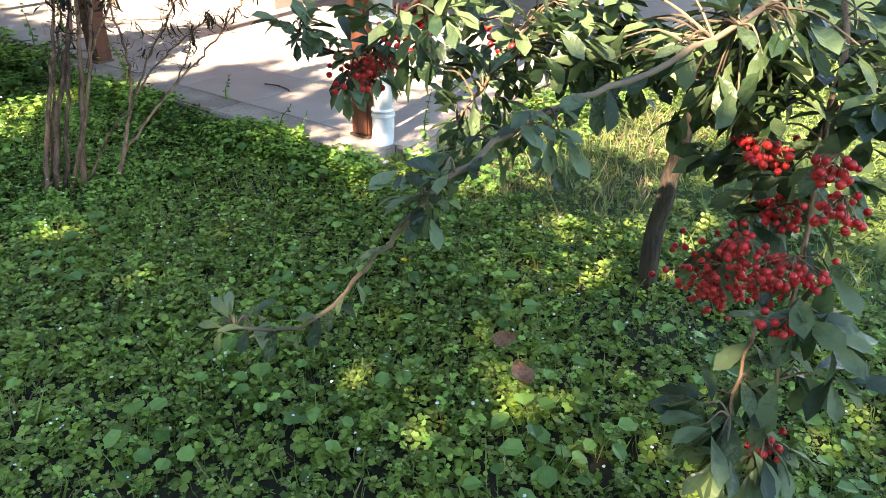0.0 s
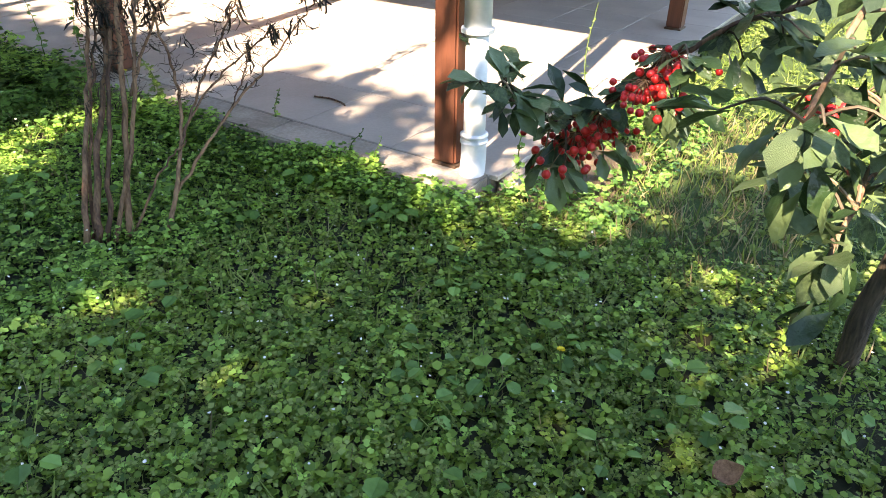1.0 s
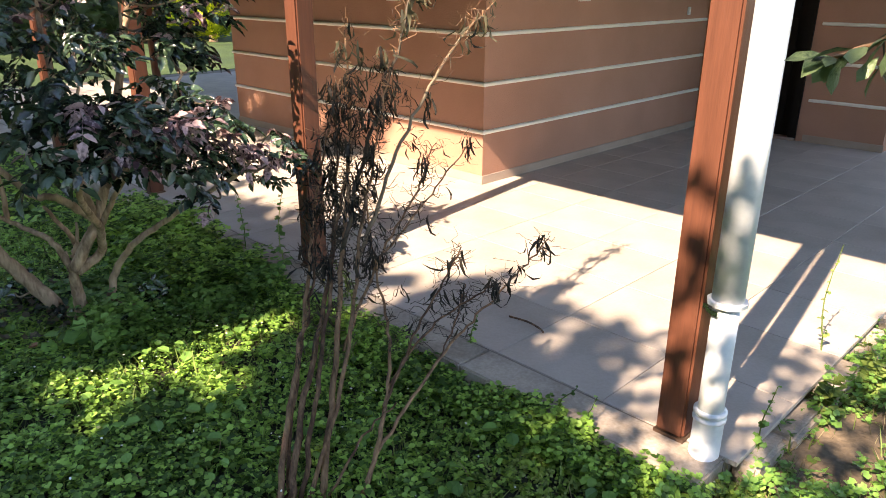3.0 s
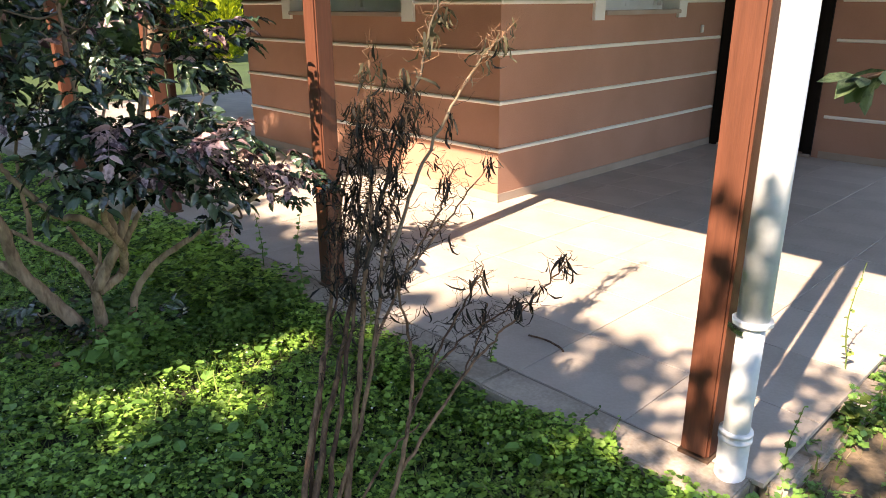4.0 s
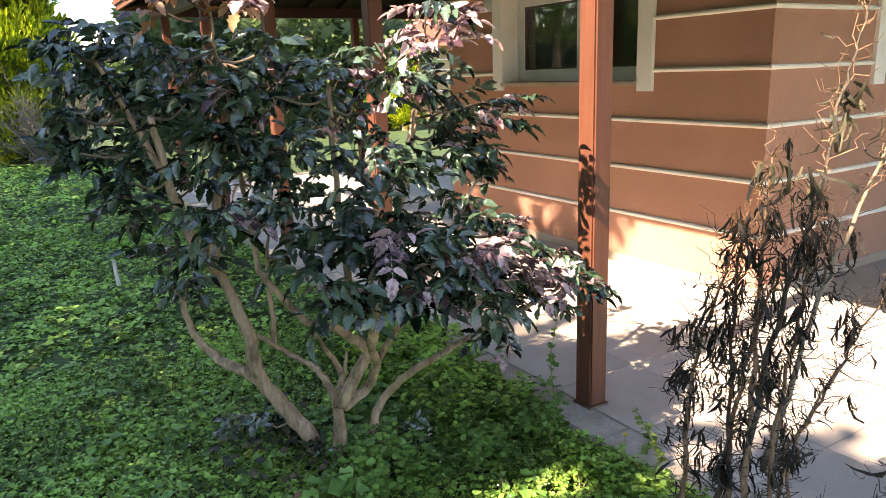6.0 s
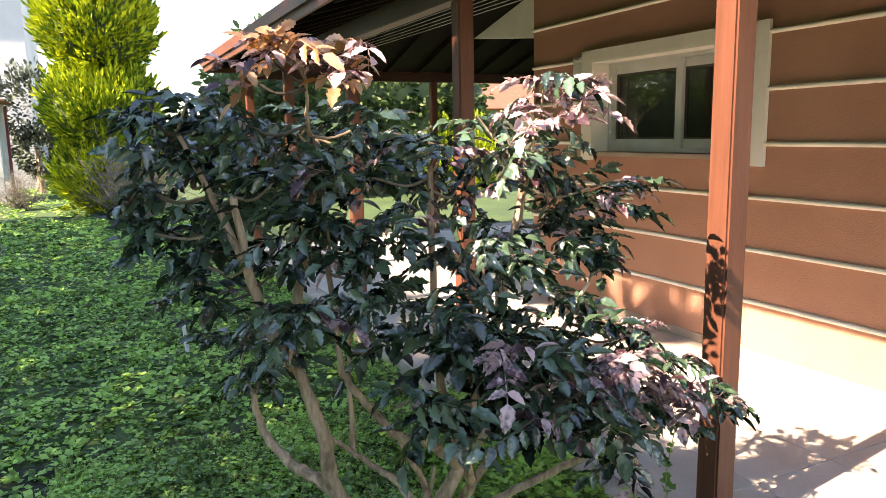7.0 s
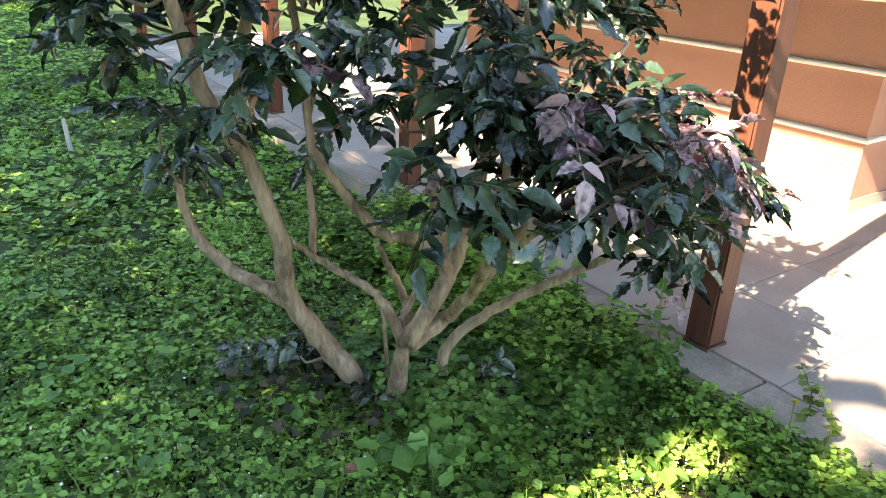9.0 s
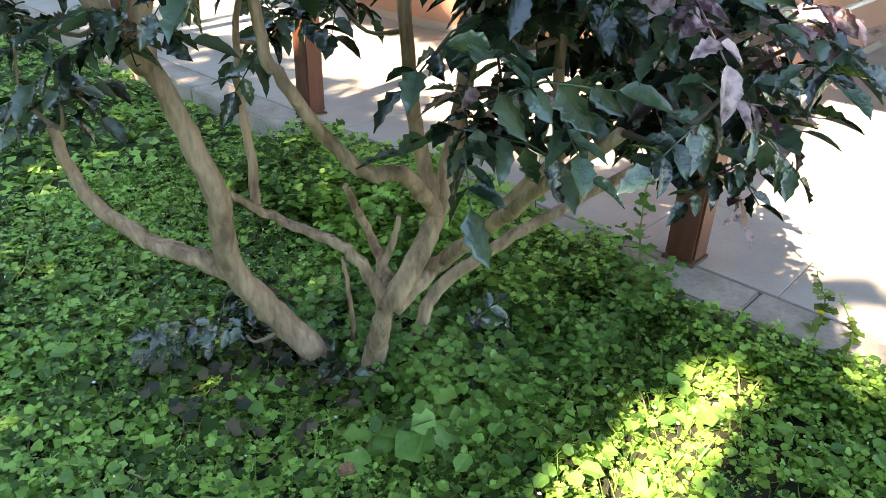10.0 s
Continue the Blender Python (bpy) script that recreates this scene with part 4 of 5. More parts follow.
# ---- withered shrub ----
dead = thing("withered_shrub", "tall withered shrub of thin bare stems with hanging dry leaves", "shrub")
STEMS = [  # line, thickness at the foot
    (((-3.30, 2.46, 0.0), (-3.36, 2.58, 0.4), (-3.44, 2.70, 0.8), (-3.52, 2.82, 1.2), (-3.50, 2.80, 1.52)), 0.012),
    (((-3.44, 2.70, 0.8), (-3.47, 2.82, 1.1), (-3.50, 3.00, 1.42), (-3.53, 3.12, 1.65), (-3.53, 3.20, 1.85)), 0.007),
    (((-3.42, 2.74, 0.75), (-3.46, 2.95, 1.08), (-3.49, 3.19, 1.36), (-3.54, 3.42, 1.52), (-3.55, 3.52, 1.57)), 0.007),
    (((-3.44, 2.82, 0.72), (-3.47, 3.12, 0.90), (-3.48, 3.38, 1.10)), 0.004),
    (((-3.37, 2.33, 0.0), (-3.46, 2.46, 0.3), (-3.56, 2.62, 0.62), (-3.64, 2.74, 0.95), (-3.58, 2.80, 1.30)), 0.011),
    (((-3.38, 2.36, 0.0), (-3.49, 2.50, 0.3), (-3.60, 2.66, 0.60), (-3.68, 2.78, 0.85), (-3.70, 2.82, 1.02)), 0.007),
    (((-3.35, 2.36, 0.0), (-3.42, 2.50, 0.35), (-3.48, 2.64, 0.62), (-3.50, 2.74, 0.95), (-3.47, 2.82, 1.28)), 0.012),
    (((-3.33, 2.39, 0.0), (-3.38, 2.52, 0.38), (-3.46, 2.66, 0.72), (-3.56, 2.78, 1.05), (-3.57, 2.80, 1.34)), 0.009),
    (((-3.31, 2.41, 0.0), (-3.33, 2.60, 0.42), (-3.40, 2.74, 0.82), (-3.43, 2.86, 1.18), (-3.45, 2.94, 1.40)), 0.008),
    (((-3.20, 2.56, 0.0), (-3.22, 2.66, 0.2), (-3.32, 2.80, 0.45), (-3.40, 2.82, 0.7), (-3.46, 2.82, 1.02)), 0.009),
    (((-3.21, 2.64, 0.14), (-3.24, 2.94, 0.35), (-3.24, 3.12, 0.46), (-3.14, 3.26, 0.64), (-3.06, 3.36, 0.80)), 0.006),
    (((-3.25, 2.70, 0.27), (-3.26, 2.86, 0.50), (-3.24, 3.01, 0.70), (-3.22, 3.06, 0.80)), 0.005),
    (((-3.28, 2.74, 0.33), (-3.26, 2.98, 0.52), (-3.14, 3.08, 0.64), (-3.10, 3.12, 0.68)), 0.004),
    (((-3.26, 2.46, 0.03), (-3.21, 2.58, 0.24), (-3.15, 2.68, 0.36)), 0.005),
    (((-3.24, 2.98, 0.38), (-3.26, 3.10, 0.52), (-3.27, 3.14, 0.62)), 0.003),
    (((-3.36, 2.62, 0.5), (-3.42, 2.86, 0.78), (-3.40, 3.02, 0.98), (-3.43, 3.12, 1.12)), 0.005),
]
CORE = (0, 4, 6, 7, 8, 9)
BARE = (1, 2, 3, 10, 11, 12, 13, 14)
lp, ld, ls, tw, pale = [], [], [], Geo(), Geo()
R = random.Random(9)
for i, (pts, r) in enumerate(STEMS):
    line = spline(pts, 8, 0.006)
    Geo().tube(line, taper(len(line), r * 1.15, 0.0026), 7, rough=0.2).part("stem", STALK if i not in (1, 2) else PALETWIG, dead, smooth=True)
    for q in line[3:]:
        if q.z < 0.42:
            continue
        core = i in CORE and 0.72 < q.z < 1.42
        for _ in range(8 if core else (2 if i in BARE else 4)):
            if R.random() < 0.75:
                high = q.z > 1.2
                d = Vector((R.gauss(0, 1), R.gauss(0, 1), R.uniform(0.3, 2.2) if high else R.uniform(-0.1, 1.3))).normalized()
                e = q + d * (R.uniform(0.03, 0.10) if high or i in BARE else R.uniform(0.02, 0.09))
                side = [q]
                for k in (0.3, 0.55, 0.8, 1.0, 1.25):
                    side.append(q.lerp(e, k) + Vector((R.gauss(0, 0.010), R.gauss(0, 0.010), R.gauss(0, 0.008))))
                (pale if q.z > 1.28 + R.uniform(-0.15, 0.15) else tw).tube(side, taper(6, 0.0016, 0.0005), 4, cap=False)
                if R.random() < (0.17 if core else (0.06 if q.z > 0.6 else 0.02)):
                    for _ in range(R.randint(4, 8)):
                        lp.append(tuple(e + Vector((R.gauss(0, 0.008), R.gauss(0, 0.008), R.gauss(0, 0.012)))))
                        ld.append((d.x * 0.3 + R.gauss(0, 0.4), d.y * 0.3 + R.gauss(0, 0.4), R.uniform(-2.4, -0.6)))
                elif R.random() < (0.35 if core else 0.15):
                    lp.append(tuple(q.lerp(e, R.uniform(0.4, 1.1))))
                    ld.append((d.x * 0.5 + R.gauss(0, 0.4), d.y * 0.5 + R.gauss(0, 0.4), R.uniform(-2.2, 0.2)))
ls += [1.0] * len(lp)
# hanging bunches at the ends of the branches
for tip, n in (((-3.54, 3.16, 1.67), 16), ((-3.50, 3.06, 1.60), 8), ((-3.55, 3.50, 1.56), 14), ((-3.53, 3.40, 1.50), 8), ((-3.48, 3.38, 1.10), 9), ((-3.50, 2.80, 1.50), 14), ((-3.50, 2.81, 1.40), 12), ((-3.50, 2.96, 1.48), 9),
               ((-3.07, 3.35, 0.80), 9), ((-3.12, 3.28, 0.70), 6), ((-3.23, 3.04, 0.78), 10), ((-3.25, 2.98, 0.66), 8), ((-3.10, 3.12, 0.68), 9), ((-3.27, 3.12, 0.60), 8), ((-3.42, 3.08, 1.08), 8), ((-3.48, 3.14, 1.30), 8), ((-3.68, 2.80, 0.92), 8)):
    for _ in range(n):
        lp.append(tuple(Vector(tip) + Vector((R.gauss(0, 0.018), R.gauss(0, 0.018), R.gauss(0, 0.015)))))
        ld.append((R.gauss(0, 0.45), R.gauss(0, 0.45), R.uniform(-2.2, -0.3)))
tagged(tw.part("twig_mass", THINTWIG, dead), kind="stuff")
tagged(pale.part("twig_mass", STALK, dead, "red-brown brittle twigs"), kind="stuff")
ls += [1.45] * (len(lp) - len(ls))
lp, ld, ls = np.array(lp), np.array(ld), np.array(ls)
# leaves above about 1.46 m take the paler colour
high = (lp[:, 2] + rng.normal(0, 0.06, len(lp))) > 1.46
for sel, mt, lb in ((~high, DRYLEAF, "dark hanging leaves"), (high, PALELEAF, "pale dry leaves")):
    p, d = lp[sel], ld[sel]
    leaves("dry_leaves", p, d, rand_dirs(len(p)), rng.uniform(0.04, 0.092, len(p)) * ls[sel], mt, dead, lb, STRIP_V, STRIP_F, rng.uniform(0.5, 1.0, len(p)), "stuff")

# ---- red-berried bush ----
bush = thing("berry_bush", "arching evergreen bush with grey-green leaves and bunches of red berries", "shrub")
LEAF_V = [(0, 0, 0), (0.18, 0.06, 0.02), (0.45, 0.17, 0.05), (0.76, 0.20, -0.02), (1, 0, -0.14), (0.76, -0.20, -0.02), (0.45, -0.17, 0.05), (0.18, -0.06, 0.02), (0.45, 0, -0.02), (0.75, 0, -0.07), (0.18, 0, -0.01)]
LEAF_F = [(0, 10, 1), (1, 10, 8, 2), (2, 8, 9, 3), (3, 9, 4), (0, 7, 10), (7, 6, 8, 10), (6, 5, 9, 8), (5, 4, 9)]
lance_me = mesh_of("leaf", LEAF_V, LEAF_F, LANCE, True)
ico = bmesh.new()
bmesh.ops.create_icosphere(ico, subdivisions=2, radius=1)
BV, BF = [v.co.copy() for v in ico.verts], [tuple(v.index for v in f.verts) for f in ico.faces]
ico.free()
BRANCHES = [
    ((-0.94, 3.16, -0.03), (-0.93, 3.14, 0.30), (-0.88, 3.11, 0.66), (-0.82, 3.12, 0.93), (-0.74, 3.02, 1.25), (-0.66, 2.9, 1.55)),
    ((-0.80, 3.08, 1.02), (-1.02, 2.78, 1.16), (-1.25, 2.52, 1.08), (-1.38, 2.42, 1.0), (-1.45, 2.37, 0.93), (-1.54, 2.32, 0.88), (-1.62, 2.18, 0.98)),
    ((-0.80, 3.08, 1.0), (-0.92, 2.75, 1.20), (-1.0, 2.45, 1.12), (-1.02, 2.25, 1.0), (-1.04, 2.08, 0.88)),
    ((-0.72, 2.98, 1.28), (-0.55, 2.5, 1.16), (-0.66, 2.1, 1.05), (-0.76, 1.88, 1.0), (-0.82, 1.72, 0.93), (-0.88, 1.67, 0.84), (-1.0, 1.62, 0.68), (-1.16, 1.575, 0.63)),
    ((-0.76, 3.02, 1.15), (-0.62, 2.7, 1.05), (-0.56, 2.5, 0.80), (-0.575, 2.44, 0.56)),
    ((-0.74, 3.0, 1.2), (-0.50, 2.6, 1.1), (-0.44, 2.35, 0.85), (-0.40, 2.2, 0.60), (-0.385, 2.15, 0.38)),
    ((-0.72, 2.98, 1.3), (-0.95, 2.5, 1.30), (-1.08, 2.2, 1.18), (-1.10, 1.98, 1.08)),
    ((-0.80, 3.05, 0.95), (-0.60, 2.75, 0.85), (-0.48, 2.35, 0.60), (-0.44, 2.10, 0.44)),
    ((-0.66, 2.92, 1.5), (-1.2, 2.86, 1.62), (-1.62, 2.76, 1.66), (-1.88, 2.71, 1.62), (-2.0, 2.70, 1.57)),
    ((-0.66, 2.92, 1.5), (-1.15, 2.85, 1.45), (-1.55, 2.76, 1.40), (-1.72, 2.70, 1.35)),
]
R = random.Random(3)


berry_me = mesh_of("berry", [v * 0.0072 for v in BV], BF, BERRY, True)
made, more_berries = [], Geo()


def berries(at, n, spread):
    stalks, spots = Geo(), []
    for _ in range(n):
        p = Vector(at) + Vector((R.gauss(0, spread), R.gauss(0, spread), R.gauss(0, spread * 0.6)))
        spots.append(p)
        stalks.tube([Vector(at) + Vector((0, 0, 0.03)), p.lerp(Vector(at), 0.3) + Vector((0, 0, 0.012)), p], [0.0008, 0.0006, 0.0005], 3, cap=False)
    cluster = stalks.part("berry_cluster", STALK, bush, "bunch of small red berries")
    for k, p in enumerate(spots):
        s = R.uniform(0.85, 1.2)
        if len(made) < 300 and k < 26:
            made.append(child("berry", berry_me, cluster, m=Matrix.Translation(p) @ Matrix.Scale(s, 4)))
        else:
            more_berries.add([p + v * 0.0072 * s for v in BV], BF)


def lance_leaf(q, ax, droop):
    d = (ax * 0.6 + Vector((R.gauss(0, 0.5), R.gauss(0, 0.5), R.uniform(-0.6, 0.3) - droop))).normalized()
    m = d.to_track_quat("X", "Z").to_matrix().to_4x4() @ Euler((R.uniform(-0.7, 0.7), 0, 0)).to_matrix().to_4x4()
    m = Matrix.Translation(q) @ m @ Matrix.Scale(R.uniform(0.034, 0.058) if q.y < 1.95 else R.uniform(0.050, 0.082) * (1.2 if q.x > -0.62 else 1.0), 4)
    if len(bush.children) < 460:
        child("leaf", lance_me, bush, m=m)
    else:
        more.add([m @ Vector(v) for v in LEAF_V], LEAF_F)


tips_at, more = [], Geo()
for i, pts in enumerate(BRANCHES):
    line = spline(pts, 7, 0.005)
    r = 0.034 if i == 0 else (0.0062 if i == 3 else 0.007)
    Geo().tube(line, taper(len(line), r, 0.012 if i == 0 else 0.003), 9, rough=0.15).part("branch", SHADOWBARK if i == 0 else (PALETWIG if i == 3 else STALK), bush, smooth=True)
    if i == 0:
        continue
    tips_at += line[6:]
    for j, q in enumerate(line[8:]):
        ax = (line[min(j + 9, len(line) - 1)] - line[j + 7]).normalized()
        for _ in range(2 if R.random() < 0.6 else 1):
            lance_leaf(q, ax, 0.0)
    for _ in range(5):
        lance_leaf(line[-1], (line[-1] - line[-2]).normalized(), 0.0)
SPRAYS = [((-1.0, 2.28, 1.04), 0.17, 18), ((-1.02, 2.36, 0.97), 0.14, 12), ((-1.06, 2.10, 0.92), 0.10, 8), ((-1.08, 2.02, 1.08), 0.12, 8), ((-0.86, 2.30, 1.02), 0.16, 13), ((-0.72, 2.35, 1.02), 0.16, 13),
          ((-0.56, 2.38, 0.95), 0.16, 14), ((-0.50, 2.38, 0.80), 0.13, 6), ((-0.55, 2.46, 0.64), 0.09, 3), ((-0.40, 2.22, 0.66), 0.12, 5), ((-0.40, 2.18, 0.50), 0.11, 4), ((-0.44, 2.08, 0.44), 0.12, 6), ((-0.38, 2.14, 0.34), 0.08, 6),
          ((-0.80, 1.86, 0.98), 0.09, 7), ((-0.82, 1.70, 0.92), 0.06, 5), ((-1.14, 1.58, 0.64), 0.03, 2), ((-1.38, 2.42, 0.98), 0.07, 6), ((-1.52, 2.34, 0.86), 0.08, 8), ((-1.60, 2.22, 0.96), 0.05, 4), ((-1.20, 2.5, 1.08), 0.12, 8),
          ((-1.9, 2.71, 1.60), 0.05, 2), ((-0.70, 2.75, 1.25), 0.18, 8),
          ((-0.71, 2.24, 1.06), 0.12, 8), ((-0.63, 2.30, 1.06), 0.12, 8), ((-0.56, 2.34, 1.08), 0.12, 8), ((-0.48, 2.36, 1.06), 0.12, 8), ((-0.40, 2.32, 1.0), 0.11, 8), ((-0.84, 2.22, 1.02), 0.11, 8),
          ((-0.60, 2.60, 1.14), 0.16, 9), ((-0.42, 2.58, 1.02), 0.14, 8)]
for c, rad, n in SPRAYS:
    for _ in range(n):
        d = Vector((R.gauss(0, 1), R.gauss(0, 1), R.gauss(0, 1))).normalized() * rad * R.uniform(0.3, 1.0)
        tip = Vector(c) + d
        near = min(tips_at, key=lambda q: (q - tip).length)
        line = spline([near, (near + tip) / 2 + Vector((0, 0, 0.02)), tip], 3)
        Geo().tube(line, taper(len(line), 0.0026, 0.0015), 5).part("twig", PALETWIG, bush)
        ax = (tip - near).normalized()
        for _ in range(R.choice((6, 7, 8))):
            lance_leaf(tip + Vector((R.gauss(0, 0.012), R.gauss(0, 0.012), R.gauss(0, 0.012))), ax, 0.1)
if more.v:
    tagged(more.part("foliage", LANCE, bush, smooth=True), kind="stuff")
for at, n, sp in (((-1.51, 2.35, 0.83), 64, 0.034), ((-1.47, 2.36, 0.87), 36, 0.024), ((-1.40, 2.37, 0.945), 44, 0.024), ((-1.385, 2.41, 0.99), 40, 0.026), ((-0.575, 2.44, 0.53), 110, 0.045), ((-0.59, 2.50, 0.46), 60, 0.035),
                  ((-0.53, 2.39, 0.85), 50, 0.028), ((-0.48, 2.36, 0.74), 40, 0.022), ((-0.42, 2.22, 0.70), 46, 0.03), ((-0.46, 2.28, 0.62), 22, 0.018), ((-0.385, 2.16, 0.36), 22, 0.02), ((-0.74, 2.46, 0.93), 24, 0.018), ((-1.10, 2.34, 0.98), 24, 0.02), ((-0.52, 2.25, 0.885), 22, 0.018), ((-0.40, 2.20, 0.90), 24, 0.020), ((-0.375, 2.18, 0.84), 26, 0.022), ((-0.395, 2.10, 0.65), 14, 0.02), ((-0.52, 2.24, 0.70), 30, 0.026)):
    berries(at, n, sp)
tagged(more_berries.part("berries", BERRY, bush, "small round red berries", True), kind="stuff")
# ---- far surroundings ----
def blob_tree(name, label, category, at, lobes, n, size, mat, tv=OVAL_V, trunk=1.0, spray=0.0, group="", tf=ROUND_F):
    """A crown of many leaves over several rounded masses, on a trunk."""
    ob = thing(name, label, category, at, group)
    Geo().tube(spline([(0, 0, -0.05), (0.03, 0.02, trunk * 0.5), (0, 0, trunk)], 4, 0.01), taper(9, 0.14, 0.08), 8).part("trunk", BARK, ob)
    vol = np.array([r[0] * r[1] + r[1] * r[2] + r[0] * r[2] for _, r in lobes])
    P, D = [], []
    for (c, r), k in zip(lobes, (n * vol / vol.sum()).astype(int)):
        d = rand_dirs(k)
        rr = rng.uniform(0.72, 1.0, (k, 1)) * (1 + 0.10 * np.sin(5 * d[:, :1] + 3 * d[:, 2:]) + 0.07 * np.sin(11 * d[:, 1:2] + 7 * d[:, 2:]))
        P.append(np.array(c) + d * rr * np.array(r))
        D.append(unit(d * (1 - spray) + np.array((0, 0, spray)) + 0.35 * rng.normal(size=(k, 3))))
    P, D = np.concatenate(P), np.concatenate(D)
    leaves("crown", P, D, rand_dirs(len(P)), rng.uniform(0.7, 1.3, len(P)) * size, mat, ob, tv=tv, tf=tf)
    return ob


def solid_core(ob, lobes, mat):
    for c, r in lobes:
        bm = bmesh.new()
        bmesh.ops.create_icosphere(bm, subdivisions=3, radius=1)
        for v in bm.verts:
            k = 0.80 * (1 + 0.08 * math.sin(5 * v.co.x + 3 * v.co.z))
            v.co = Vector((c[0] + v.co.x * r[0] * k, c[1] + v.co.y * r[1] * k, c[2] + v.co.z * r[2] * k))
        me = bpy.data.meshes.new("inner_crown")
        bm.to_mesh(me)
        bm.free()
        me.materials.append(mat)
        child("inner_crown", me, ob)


CON = [((0, 0, 0.85), (1.12, 1.12, 1.05)), ((0, 0.0, 2.50), (1.18, 1.22, 1.15)), ((0.0, 0.05, 4.5), (1.24, 1.26, 1.30)), ((0, 0.05, 6.2), (1.0, 1.0, 1.3))]


def plume_conifer(name, label, category, at, lobes, plumes, length):
    """A conifer of upright feathery plumes over rounded tiers."""
    ob = thing(name, label, category, at)
    Geo().tube(spline([(0, 0, -0.05), (0.03, 0.02, 0.4), (0, 0, 0.8)], 4, 0.01), taper(9, 0.14, 0.08), 8).part("trunk", BARK, ob)
    vol = np.array([r[0] * r[1] + r[1] * r[2] + r[0] * r[2] for _, r in lobes])
    P, D, U, S = [], [], [], []
    for (c, r), k in zip(lobes, (plumes * vol / vol.sum()).astype(int)):
        d = rand_dirs(k)
        base = np.array(c) + d * rng.uniform(0.76, 0.95, (k, 1)) * np.array(r)
        axis = unit(d * 0.55 + np.array((0, 0, 0.75)) + 0.18 * rng.normal(size=(k, 3)))
        l = length * rng.uniform(0.6, 1.25, k)
        for j in range(24):
            t = rng.uniform(0, 1, k)[:, None]
            off = rng.normal(size=(k, 3)) * 0.16 * l[:, None] * (1 - t)
            P.append(base + axis * t * l[:, None] + off)
            D.append(unit(axis + off / l[:, None] * 3.0))
            U.append(unit(d + 0.6 * rng.normal(size=(k, 3))))
            S.append(length * 0.42 * rng.uniform(0.7, 1.2, k))
    leaves("crown", np.concatenate(P), np.concatenate(D), np.concatenate(U), np.concatenate(S), GOLD, ob, tv=SPRIG_V, tf=TINY_F)
    return ob


con = plume_conifer("golden_conifer", "tall golden-green conifer clipped into rounded tiers", "conifer", (-22.4, 1.75, 0), CON, 3000, 0.42)
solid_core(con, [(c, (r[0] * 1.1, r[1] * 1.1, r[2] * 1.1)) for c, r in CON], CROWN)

HED = [((0, y, z), (0.9, 1.1, 0.9)) for y in np.arange(-3.2, 3.6, 1.1) for z in (0.9, 2.2, 3.1)]
hedge = blob_tree("laurel_hedge", "dense dark-leaved hedge beyond the porch", "hedge", (-23.5, 8.6, 0), HED, 9000, 0.26, CROWN, trunk=0.5)
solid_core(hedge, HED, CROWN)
GLD = [((0, 0, 0.8), (0.6, 0.6, 0.8)), ((0, 0, 1.6), (0.4, 0.4, 0.6))]
gl = plume_conifer("golden_shrub", "bright yellow-green clipped conifer shrub", "shrub", (-22.1, 12.0, 0), GLD, 420, 0.3)
solid_core(gl, GLD, GOLD)
copy_thing(gl, pose(-22.8, 11.1, 0, 0, 0, 60))
far_lobes = [((0, 0, 5.6), (2.6, 2.6, 1.8)), ((1.2, 1.5, 4.2), (2.0, 2.0, 1.4)), ((-1, -1.4, 4.4), (2, 2, 1.4))]
blob_tree("far_tree", "leafy tree behind the roof", "tree", (-38, 10.5, 0), far_lobes, 2600, 0.4, CROWN, trunk=4.0)
blob_tree("olive_tree", "grey-green garden tree before a pale house", "tree", (-30.9, -0.2, 0), [((0, 0, 3.0), (1.0, 1.1, 1.3)), ((0, 0.2, 1.5), (0.9, 0.9, 0.9))], 2400, 0.2, OLIVE, trunk=1.6)
dry = thing("bare_bush", "leafless grey twiggy bush", "bush", (-20.6, 2.25, 0))
tw = Geo()
R = random.Random(21)
for k in range(70):
    a, b, h = R.uniform(0, math.tau), R.uniform(0.2, 1.5), R.uniform(0.5, 1.7)
    line = spline([Vector((R.uniform(-0.3, 0.3), R.uniform(-0.3, 0.3), 0)), Vector((b * 0.6 * math.cos(a), b * 0.6 * math.sin(a), h * 0.5)), Vector((b * math.cos(a), b * math.sin(a), h))], 4, 0.04)
    tw.tube(line, taper(len(line), 0.014, 0.005), 4, cap=False)
    for _ in range(9):
        q = R.choice(line[2:])
        d = Vector((R.gauss(0, 1), R.gauss(0, 1), R.gauss(0.4, 0.7))).normalized() * R.uniform(0.25, 0.75)
        tw.tube([q, q + d * 0.5 + Vector((R.gauss(0, 0.05), R.gauss(0, 0.05), 0.03)), q + d], [0.007, 0.005, 0.003], 4, cap=False)
TWIG = material("grey_twig", (0.10, 0.085, 0.07), (0.22, 0.19, 0.155), 6, 0.9, 0.2)
tagged(tw.part("twig_mass", TWIG, dry), kind="stuff")
small = copy_thing(dry, pose(-24.6, -0.35, 0, 0, 0, 70) @ Matrix.Scale(0.6, 4))
tagged(small, "small leafless brown bush beside the shed", "bush")


